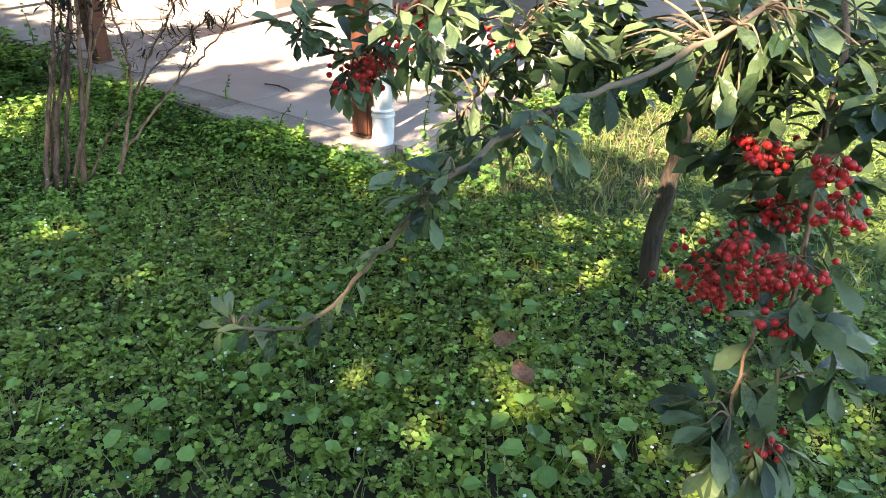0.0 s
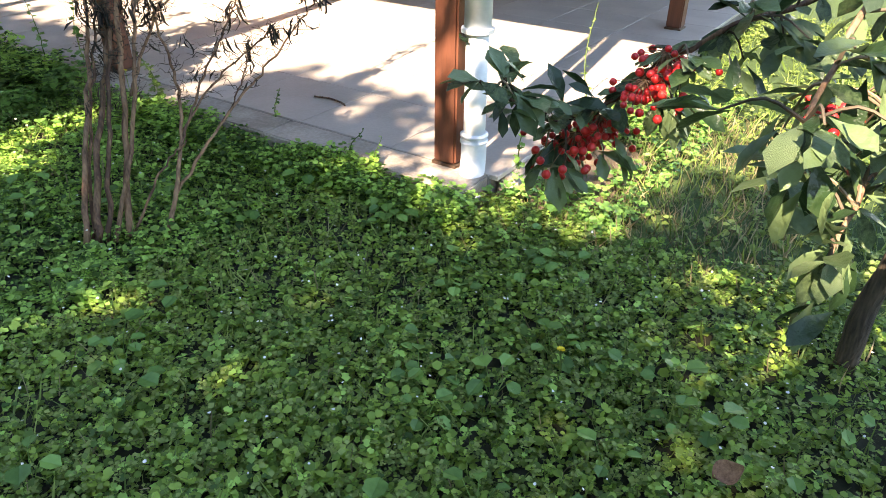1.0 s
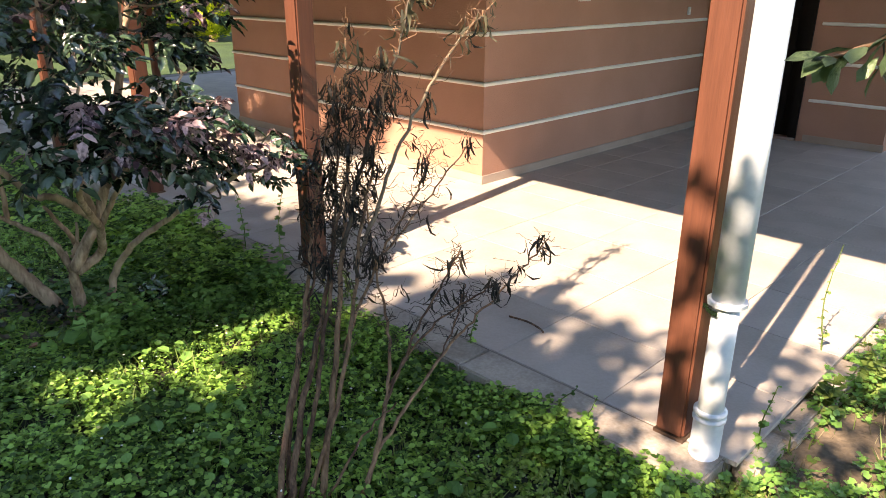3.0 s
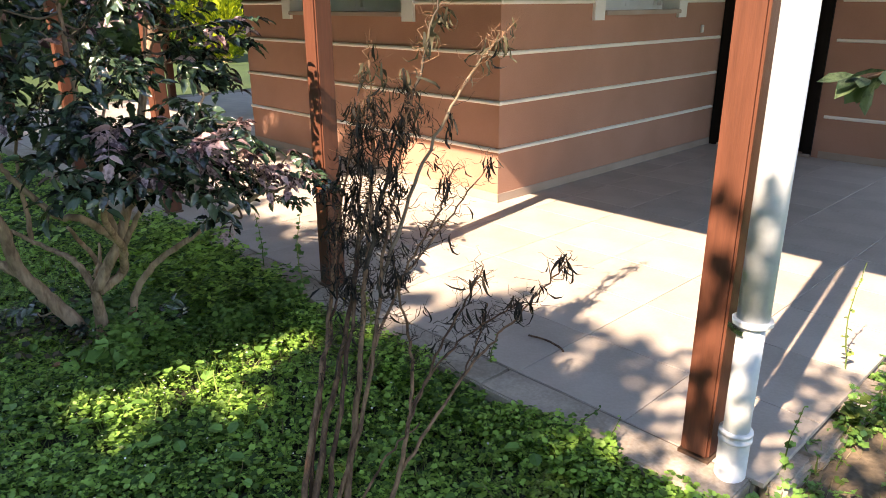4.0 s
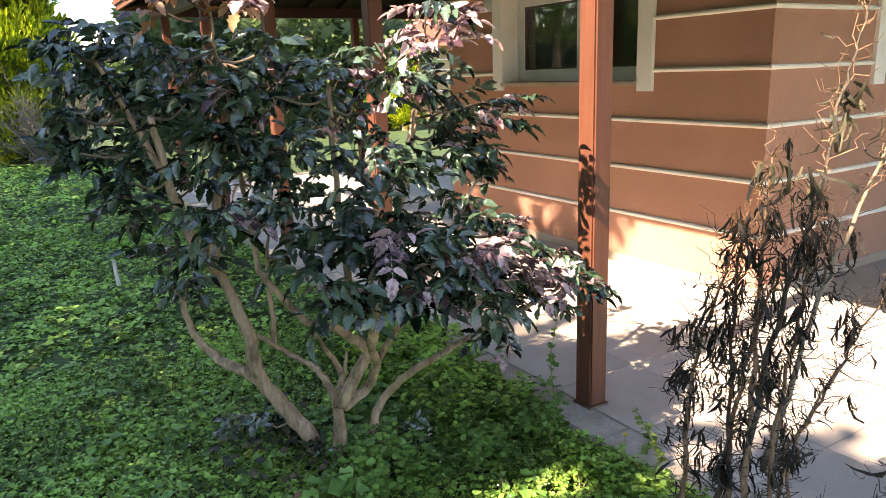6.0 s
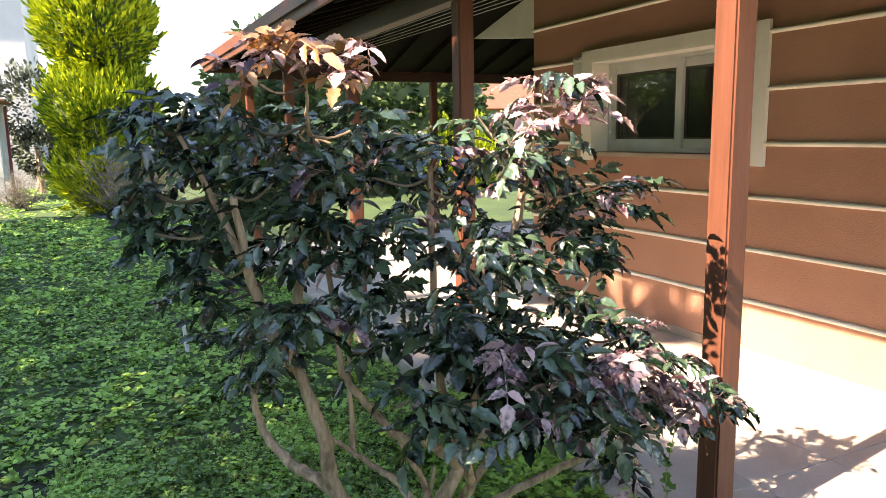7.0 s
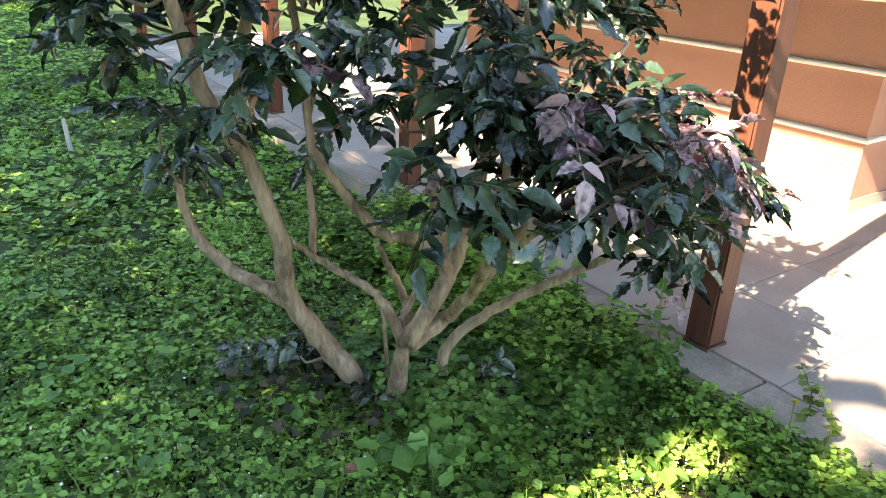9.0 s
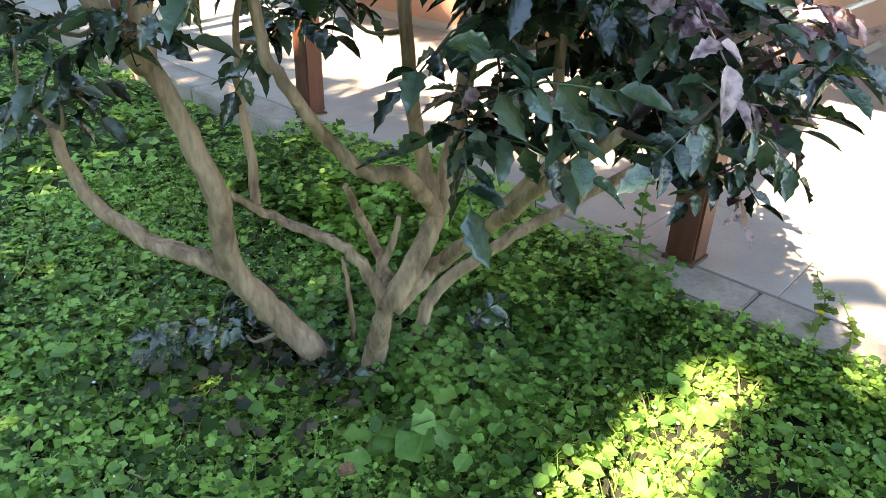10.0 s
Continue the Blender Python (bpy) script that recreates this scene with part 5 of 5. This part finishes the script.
def far_house(name, label, x, y, w, d, h, mat, rz, storeys):
    ob = thing(name, label, "house", (x, y, 0))
    ob.rotation_euler = (0, 0, radians(rz))
    Geo().box(-w / 2, w / 2, -d / 2, d / 2, 0, h).part("wall", mat, ob)
    e = 0.5
    a = [(-w / 2 - e, -d / 2 - e, h), (w / 2 + e, -d / 2 - e, h), (w / 2 + e, d / 2 + e, h), (-w / 2 - e, d / 2 + e, h), (-w / 6, 0, h + 1.4), (w / 6, 0, h + 1.4)]
    Geo().add(a, [(0, 1, 5, 4), (1, 2, 5), (2, 3, 4, 5), (3, 0, 4), (3, 2, 1, 0)]).part("roof", ROOFTILE, ob)
    for s in range(storeys):
        for k in range(2):
            for side in (0, 1):
                z = 1.0 + s * 2.9
                if side == 0:
                    cx = -w / 4 + k * w / 2
                    o = Geo().box(cx - 0.7, cx + 0.7, -d / 2 - 0.04, -d / 2 + 0.02, z - 0.08, z + 1.5).part("window", PVC, ob)
                    Geo().box(cx - 0.6, cx - 0.04, -d / 2 - 0.055, -d / 2 - 0.03, z, z + 1.4).box(cx + 0.04, cx + 0.6, -d / 2 - 0.055, -d / 2 - 0.03, z, z + 1.4).part("pane", DOOR, o)
                else:
                    cy = -d / 4 + k * d / 2
                    o = Geo().box(w / 2 - 0.02, w / 2 + 0.04, cy - 0.7, cy + 0.7, z - 0.08, z + 1.5).part("window", PVC, ob)
                    Geo().box(w / 2 + 0.03, w / 2 + 0.055, cy - 0.6, cy - 0.04, z, z + 1.4).box(w / 2 + 0.03, w / 2 + 0.055, cy + 0.04, cy + 0.6, z, z + 1.4).part("pane", DOOR, o)
    return ob


pale = far_house("neighbour_house", "tall pale rendered house with white windows", -38.5, -4.7, 9, 8.6, 8.5, HOUSEWHITE, 0, 3)
nb = far_house("garden_house", "low ochre house with cream bands and red tiled roof", -30.5, 17.0, 7, 7, 2.7, NEIGHBOUR, 0, 1)
for z in (0.6, 1.0, 1.4, 1.8, 2.2):
    Geo().box(3.5, 3.53, -3.5, 3.5, z - 0.02, z + 0.02).box(-3.5, 3.5, -3.53, -3.5, z - 0.02, z + 0.02).part("band", BAND, nb)
shed = thing("garden_shed", "small open shed with red tiled roof and white posts", "shed", (-28.3, -2.15, 0))
Geo().add([(-1.2, -1.5, 2.95), (1.3, -1.5, 2.95), (1.3, 1.5, 2.95), (-1.2, 1.5, 2.95), (-1.2, 0, 3.6), (1.3, 0, 3.6)], [(0, 1, 5, 4), (2, 3, 4, 5), (0, 4, 3), (1, 2, 5), (3, 2, 1, 0)]).part("roof", ROOFTILE, shed)
for px, py in ((1.0, -1.2), (1.0, 0.35), (1.0, 1.1), (-1.0, 1.1)):
    Geo().box(px - 0.12, px + 0.12, py - 0.12, py + 0.12, 0, 2.95).part("post", HOUSEWHITE, shed)
REDPAINT = material("dark_red_paint", (0.12, 0.015, 0.02), (0.2, 0.03, 0.03), 3, 0.6, 0.1)
Geo().box(-1.1, -1.0, -1.3, 1.3, 0, 2.9).part("back_wall", REDPAINT, shed)

# ---- low growth over the lawn ----

def lawn_points(n, x0, x1, y0, y1):
    p = np.stack([rng.uniform(x0, x1, n), rng.uniform(y0, y1, n)], 1)
    on_porch = (p[:, 1] > PY0 + 0.02 + 0.05 * np.sin(p[:, 0] * 7.0) * np.sin(p[:, 0] * 2.3)) & (p[:, 0] < PX1 - 0.02)
    patch = ((p[:, 0] + 2.10) / 0.15) ** 2 + ((p[:, 1] - 3.98) / 0.32) ** 2 < rng.uniform(0.2, 1.2, n)
    return p[~on_porch & ~patch]


def cover(name, label, n, box, lo, hi, size, mat, flat=1.6, tv=ROUND_V, thin=0.0, per=6, tf=ROUND_F):
    """Sprigs with a ring of small leaves round each top."""
    p = lawn_points(n // per, *box)
    lump = 0.5 + 0.5 * np.sin(3.1 * p[:, 0] + 1.7 * np.sin(2.3 * p[:, 1])) * np.sin(2.7 * p[:, 1] + 1.3 * np.sin(3.7 * p[:, 0]))
    if thin:
        keep = rng.uniform(0, 1, len(p)) > thin * (1 - lump)
        p, lump = p[keep], lump[keep]
    m = len(p)
    z = ground_height(p[:, 0], p[:, 1]) + lo + (hi - lo) * rng.uniform(0, 1, m) ** 1.3 * (0.4 + 0.6 * lump)
    s = rng.uniform(*size, m)
    top = unit(rng.normal(size=(m, 3)) * 0.25 + np.array((0, 0, 1.0)))
    P, A, U, S = [], [], [], []
    a0 = rng.uniform(0, 6.28, m)
    for k in range(per):
        low = (k >= per - 2) * 1.0
        a = a0 + k * 2.4 + rng.normal(0, 0.25, m)
        out = np.stack([np.cos(a), np.sin(a), rng.uniform(-0.15, 0.45, m) - 0.3 * low], 1)
        P.append(np.column_stack([p, z - low * s * 0.9]) + out * (0.10 * s[:, None]))
        A.append(out)
        U.append(unit(top * flat + rng.normal(size=(m, 3)) * 0.45))
        S.append(s * rng.uniform(0.6, 1.15, m) * (1 + 0.25 * low))
    return tagged(leaves(name, np.concatenate(P), np.concatenate(A), np.concatenate(U), np.concatenate(S), mat, tv=tv, tf=tf), label, "ground cover", kind="stuff")


cover("clover", "dense low clover and chickweed over the lawn", 92000, (-7.2, -3.0, 1.0, 3.5), 0.0, 0.10, (0.011, 0.031), WEED, thin=0.3)
cover("clover", "dense low clover and chickweed over the lawn", 86000, (-3.0, 0.9, 1.0, 3.5), 0.0, 0.09, (0.010, 0.028), WEED3, thin=0.45)
cover("nettle_seedling", "lobed-leaved seedlings over the lawn", 34000, (-7.2, -3.0, 1.0, 3.5), 0.01, 0.12, (0.013, 0.032), WEED, thin=0.5, tv=LOBED_V, tf=LOBED_F)
cover("chickweed", "yellow-green chickweed among the clover", 40000, (-7.2, -3.0, 1.0, 3.5), 0.02, 0.11, (0.008, 0.018), WEED, thin=0.8, tv=TINY_V, tf=TINY_F)
cover("chickweed", "yellow-green chickweed among the clover", 92000, (-3.0, 0.9, 1.0, 3.5), 0.02, 0.10, (0.008, 0.019), WEED2, thin=0.7, tv=TINY_V, tf=TINY_F)
cover("nettle_seedling", "lobed-leaved seedlings over the lawn", 23000, (-3.0, 0.9, 1.0, 3.5), 0.01, 0.11, (0.012, 0.026), WEED, thin=0.5, tv=LOBED_V, tf=LOBED_F)
cover("clover", "dense low clover and chickweed over the sunny edge", 48000, (-2.35, 1.6, 3.5, 8.0), 0.0, 0.08, (0.014, 0.032), WEED2, thin=0.8)
cover("clover", "dense low clover and chickweed over the lawn", 82000, (-12.5, -4.6, -1.6, 3.4), 0.0, 0.07, (0.036, 0.062), WEED, thin=0.0, tv=TINY_V, tf=TINY_F)
cover("clover", "dense low clover and chickweed over the lawn", 45000, (-4.6, 1.0, -1.6, 1.05), 0.0, 0.07, (0.026, 0.046), WEED, thin=0.0, tv=TINY_V, tf=TINY_F)
cover("clover", "low clover on the far lawn", 50000, (-21, -11, -4.0, 3.4), 0.0, 0.06, (0.06, 0.09), WEED, tv=TINY_V, tf=TINY_F)
cover("clover", "low clover and grass on the far lawn", 44000, (-40, -14.5, -9.0, 14.0), 0.0, 0.08, (0.09, 0.15), WEED, tv=TINY_V, tf=TINY_F)
cover("clover", "low clover and grass beyond the berry bush", 26000, (0.9, 8.2, -6.0, 8.0), 0.0, 0.06, (0.06, 0.10), WEED, tv=TINY_V, tf=TINY_F)
cover("clover", "low clover and grass under the garden trees", 26000, (-21, 0.9, -9.5, -1.55), 0.0, 0.06, (0.09, 0.14), WEED, tv=TINY_V, tf=TINY_F)
cover("nettle_patch", "taller nettles under the dark shrub", 9000, (-5.6, -4.8, 2.3, 3.36), 0.06, 0.26, (0.020, 0.042), BROAD, thin=0.3, tv=LOBED_V, tf=LOBED_F)
cover("tall_weed", "tall leafy weeds hiding the porch edge behind the dark shrub", 15000, (-6.8, -5.0, 2.75, 3.36), 0.08, 0.40, (0.020, 0.042), WEED, thin=0.35, tv=LOBED_V, tf=LOBED_F)
cover("edge_weed", "taller weeds leaning over the porch edge", 34000, (-7.0, -2.3, 3.14, 3.36), 0.04, 0.17, (0.014, 0.030), WEED, thin=0.35)
cover("edge_weed", "leafy weeds over the earth beside the porch corner", 4500, (-2.34, -1.75, 3.42, 5.4), 0.03, 0.15, (0.018, 0.036), BROAD, thin=0.6, tv=LOBED_V, tf=LOBED_F)


def broad_weeds(n):
    """Single rosettes of a few broad leaves on thin stalks."""
    kinds = []
    for k in range(5):
        r = random.Random(70 + k)
        g = Geo()
        for i in range(4):
            a = i * 1.7 + r.uniform(-0.4, 0.4)
            d = Vector((math.cos(a), math.sin(a), 0))
            h, l = r.uniform(0.06, 0.12), r.uniform(0.035, 0.065)
            g.tube([(0, 0, -0.02), d * 0.02 + Vector((0, 0, h * 0.6)), d * 0.04 + Vector((0, 0, h))], [0.0018, 0.0014, 0.001], 3, cap=False)
            m = Matrix.Translation(d * 0.04 + Vector((0, 0, h))) @ Euler((r.uniform(-0.3, 0.3), r.uniform(-0.2, 0.4), a)).to_matrix().to_4x4() @ Matrix.Scale(l, 4)
            g.add([m @ Vector(v) for v in ROUND_V], [tuple(int(i) for i in f) for f in ROUND_F])
        kinds.append(mesh_of("broad_weed", g.v, g.f, BROAD))
    for k, (x, y) in enumerate(lawn_points(n, -6.8, 0.6, 1.3, 3.4)):
        ob = child("broad_weed", kinds[k % 5], m=pose(x, y, float(ground_height(x, y)), 0, 0, rng.uniform(0, 360)))
        tagged(ob, "small weed with a few broad round leaves in the clover", "weed", "broad weeds in the lawn")


broad_weeds(150)


def blades(name, label, n, box, size, mat):
    p = lawn_points(n, *box)
    m = len(p)
    lean = np.column_stack([rng.normal(0, 0.45, (m, 2)), np.ones(m)])
    return tagged(leaves(name, np.column_stack([p, ground_height(p[:, 0], p[:, 1])]), lean, rand_dirs(m), rng.uniform(*size, m), mat, tv=BLADE_V, tf=BLADE_F, width=rng.uniform(0.5, 1.3, m)), label, "grass", kind="stuff")


STRAW = material("straw", (0.12, 0.10, 0.05), (0.34, 0.28, 0.16), 3, 0.8, 0.0, vary=0.6, translucent=0.3)
blades("grass", "thin grass blades among the clover", 9000, (-7.2, 0.9, 1.0, 3.4), (0.05, 0.14), WEED2)
blades("grass", "thin grass on the sunny strip", 7000, (-2.3, 1.6, 3.4, 8.0), (0.05, 0.16), WEED2)
blades("dry_grass", "dry straw stems in the lawn", 3500, (-7.2, 0.9, 1.0, 3.4), (0.04, 0.12), STRAW)
blades("dry_grass", "dry straw around the bare soil", 2500, (-2.35, -1.2, 3.3, 5.2), (0.04, 0.13), STRAW)
# tiny white flowers
p = lawn_points(900, -6.8, 0.6, 1.2, 3.4)
PETAL = material("white_petal", (0.6, 0.6, 0.55), (0.8, 0.8, 0.76), 5, 0.6, 0.0)
tagged(leaves("chickweed_flowers", np.column_stack([p, ground_height(p[:, 0], p[:, 1]) + rng.uniform(0.06, 0.12, len(p))]), rand_dirs(len(p), 0.2), unit(rng.normal(size=(len(p), 3)) * 0.4 + np.array((0, 0, 1.0))), rng.uniform(0.005, 0.011, len(p)), PETAL), "tiny white chickweed flowers", "flowers", kind="stuff")
# fallen leaves below the evergreen shrub
n = 280
a, r = rng.uniform(0, math.tau, n), 0.44 * rng.uniform(0, 1, n) ** 0.6
p = np.stack([-5.47 + 0.8 * r * np.cos(a), 2.28 + 1.0 * r * np.sin(a), rng.uniform(0.03, 0.13, n)], 1)
tagged(leaves("fallen_leaves", p, rand_dirs(n, 0.3), unit(rng.normal(size=(n, 3)) * 0.5 + np.array((0, 0, 1.0))), rng.uniform(0.025, 0.052, n), LITTER, tv=LOBED_V, tf=LOBED_F), "dark fallen leaves under the shrub", "leaf litter", kind="stuff")
# small upright weeds along the porch
def stalk_weed(x, y, z, h, n, size, mat, label):
    ob = thing("weed", label, "weed", (x, y, z), "weeds by the porch")
    line = spline([(0, 0, -0.02), (R.uniform(-0.03, 0.03), R.uniform(-0.03, 0.03), h * 0.5), (R.uniform(-0.05, 0.05), R.uniform(-0.05, 0.05), h)], 6, 0.003)
    Geo().tube(line, taper(len(line), 0.004, 0.0015), 5).part("stem", WEED2, ob)
    q = np.array([tuple(line[int(k)]) for k in np.linspace(2, len(line) - 1, n)])
    d = rand_dirs(n, 0.35)
    leaves("foliage", q, d, unit(rng.normal(size=(n, 3)) * 0.4 + np.array((0, 0, 1.0))), rng.uniform(*size, n) * np.linspace(1.2, 0.5, n), mat, ob, tv=LOBED_V, tf=LOBED_F)


R = random.Random(31)
for x, y, z, h, n, s, m, lb in ((-2.40, 4.62, 0.1, 0.52, 18, (0.015, 0.03), WEED2, "tall pale weed growing at the porch edge"), (-4.985, 3.425, 0.08, 0.50, 26, (0.03, 0.055), BROAD, "round-leaved weed beside the post"),
                                (-5.45, 3.42, 0.05, 0.42, 22, (0.03, 0.055), BROAD, "round-leaved weed at the porch edge"), (-3.58, 3.52, 0.10, 0.14, 14, (0.018, 0.03), WEED, "small dark weed in the paving joint"),
                                (-2.92, 3.36, 0.05, 0.20, 16, (0.02, 0.03), WEED, "small weed at the porch edge"), (-2.80, 3.35, 0.05, 0.17, 14, (0.02, 0.03), WEED, "small weed at the porch edge"), (-2.30, 3.72, 0.0, 0.35, 26, (0.02, 0.04), BROAD, "dark weed by the rain pipe"),
                                (-4.41, 3.40, 0.05, 0.28, 26, (0.03, 0.05), WEED2, "sunlit weed at the porch edge"), (-4.30, 3.33, 0.05, 0.24, 22, (0.03, 0.05), WEED2, "sunlit weed at the porch edge"),
                                (-2.18, 4.55, 0.0, 0.22, 30, (0.05, 0.09), WEED2, "broad pale weed on the sunny strip"), (-2.25, 4.25, 0.0, 0.2, 30, (0.05, 0.09), WEED2, "broad pale weed on the sunny strip"), (-4.87, 2.28, 0.0, 0.22, 10, (0.09, 0.14), BROAD, "large-leaved green dock plant under the shrub"), (-5.02, 2.14, 0.0, 0.16, 9, (0.07, 0.12), BROAD, "large-leaved green dock plant under the shrub")):
    stalk_weed(x, y, z, h, n, s, m, lb)
YELLOW = material("yellow_petal", (0.62, 0.45, 0.01), (0.80, 0.62, 0.03), 6, 0.6, 0.0)
BROWNLEAF = material("brown_fallen_leaf", (0.17, 0.075, 0.038), (0.38, 0.20, 0.11), 9, 0.8, 0.3, 60, stains=0.5)
for x, y, h in ((-4.36, 3.25, 0.27), (-1.585, 2.60, 0.15)):
    dandelion = thing("dandelion", "small yellow flower on a thin green stalk", "flower", (x, y, 0), "yellow flowers")
    Geo().tube(spline([(0, 0, -0.02), (0.01, -0.005, h * 0.5), (0, 0, h)], 4), 0.0018, 5).part("stalk", WEED2, dandelion)
    n = 22
    a = np.linspace(0, math.tau * 2, n)
    leaves("flower_head", np.tile((0, 0, h), (n, 1)) * 1.0, np.stack([np.cos(a), np.sin(a), np.linspace(0.1, 0.9, n)], 1), np.tile((0, 0, 1.0), (n, 1)), np.linspace(0.014, 0.009, n), YELLOW, dandelion, tv=TINY_V, tf=TINY_F)
for x, y, rz, size in ((-1.10, 2.45, 40, 0.075), (-0.99, 2.34, 150, 0.085), (-4.95, 2.05, 20, 0.05)):
    vs = [(u - 0.5, w * (0.42 * math.sin(math.pi * u ** 0.8)), 0.22 * w * w + 0.25 * (u - 0.5) ** 2) for u in np.linspace(0.02, 0.98, 8) for w in (-1, -0.4, 0.4, 1)]
    fs = [(4 * i + j, 4 * i + j + 1, 4 * i + j + 5, 4 * i + j + 4) for i in range(7) for j in range(3)]
    fallen = Geo().add(vs, fs).part("fallen_leaf", BROWNLEAF, smooth=True)
    fallen.matrix_basis = pose(x, y, 0.115, 12, -14, rz) @ Matrix.Scale(size, 4)
    tagged(fallen, "curled brown fallen leaf lying on the clover", "leaf", "fallen leaves")
stick = thing("stick", "dark dry twig lying on the tiles", "twig", (-3.53, 3.85, FLOOR + 0.006))
Geo().tube(spline([(-0.10, 0.0, 0), (0.0, 0.012, 0.004), (0.09, 0.0, 0.002), (0.13, -0.02, 0.001)], 4), 0.005, 6).part("twig", STALK, stick)
stake = thing("plant_marker", "short white plastic marker stuck in the lawn", "marker", (-9.05, 1.94, 0))
Geo().tube([(0, 0, -0.05), (0.02, -0.02, 0.26)], 0.016, 8).part("rod", PVC, stake)
# rough stones along the open side of the porch
for k, (y, l, w) in enumerate(((3.72, 0.26, 0.10), (4.06, 0.34, 0.12), (4.48, 0.36, 0.13), (4.95, 0.42, 0.11), (5.45, 0.44, 0.12), (5.98, 0.46, 0.10))):
    st = Geo().box(PX1 + 0.004, PX1 + w, y - l / 2, y + l / 2, -0.08, 0.085 - 0.02 * (k % 2)).part("edging_stone", BORDER, bevel=0.015)
    tagged(st, "pale rough stone edging beside the porch", "stone", "edging stones")
# far hedge
FH = [((0, y, z), (1.4, 1.9, 1.2)) for y in np.arange(-14, 20, 2.4) for z in (0.8, 1.7)]
far_hedge = blob_tree("far_hedge", "dark hedge along the end of the garden", "hedge", (-44, 10, 0), FH, 9000, 0.5, CROWN, trunk=0.5)
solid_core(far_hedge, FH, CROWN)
# unseen hedge, added so the window panes reflect something dark
BH = [((x, 0, z), (2.0, 1.2, 1.3)) for x in np.arange(-34, 16, 2.6) for z in (0.9, 2.2)]
back_hedge = blob_tree("boundary_hedge", "unseen tall dark hedge added to darken the window reflections", "hedge", (-4, -11, 0), BH, 10000, 0.45, CROWN, trunk=0.5)
solid_core(back_hedge, BH, CROWN)
# another unseen hedge, added to dim faces that look east
SH = [((0, y, 0.35), (1.0, 2.0, 0.65)) for y in np.arange(-10, 15, 2.6)]
side_hedge = blob_tree("boundary_hedge", "unseen low hedge added to cut the light from the east", "hedge", (9.0, 0, 0), SH, 5000, 0.45, CROWN, trunk=0.5)
solid_core(side_hedge, SH, CROWN)

# ---- bare soil beside the porch ----
n = 30
rim = [(-2.11 + 0.21 * math.cos(k * math.tau / n) * (1 + 0.15 * math.sin(3.0 * k)), 3.98 + 0.45 * math.sin(k * math.tau / n) * (1 + 0.12 * math.cos(2.0 * k)), 0.012) for k in range(n)]
tagged(Geo().add(rim + [(-2.11, 3.98, 0.032)], [(k, (k + 1) % n, n) for k in range(n)]).part("soil_patch", SOIL, smooth=True), "patch of bare brown earth in the grass", "soil", kind="structure")

# ---- porch tiles ----
tile_me = None
TX, TY = 0.557, 0.54
tb = bmesh.new()
bmesh.ops.create_cube(tb, size=1)
bmesh.ops.scale(tb, vec=(TX - 0.004, TY - 0.004, 0.02), verts=tb.verts)
bmesh.ops.bevel(tb, geom=[e for e in tb.edges if all(v.co.z > 0 for v in e.verts)], offset=0.0015, segments=1, affect="EDGES")
tile_me = bpy.data.meshes.new("tile")
tb.to_mesh(tile_me)
tb.free()
tile_me.materials.append(TILE)
for i in range(23):
    for j in range(11):
        cx, cy = -2.875 + TX / 2 - i * TX, 3.535 + TY / 2 + j * TY
        if cx + TX / 2 > PX1 + 0.06 or cx - TX / 2 < PX0:
            continue
        if FX < cx < WX and cy > WY + 0.2:
            continue
        child("tile", tile_me, floor, m=pose(cx, cy, FLOOR - 0.01 + 0.0006 * ((i * 7 + j * 3) % 3)))
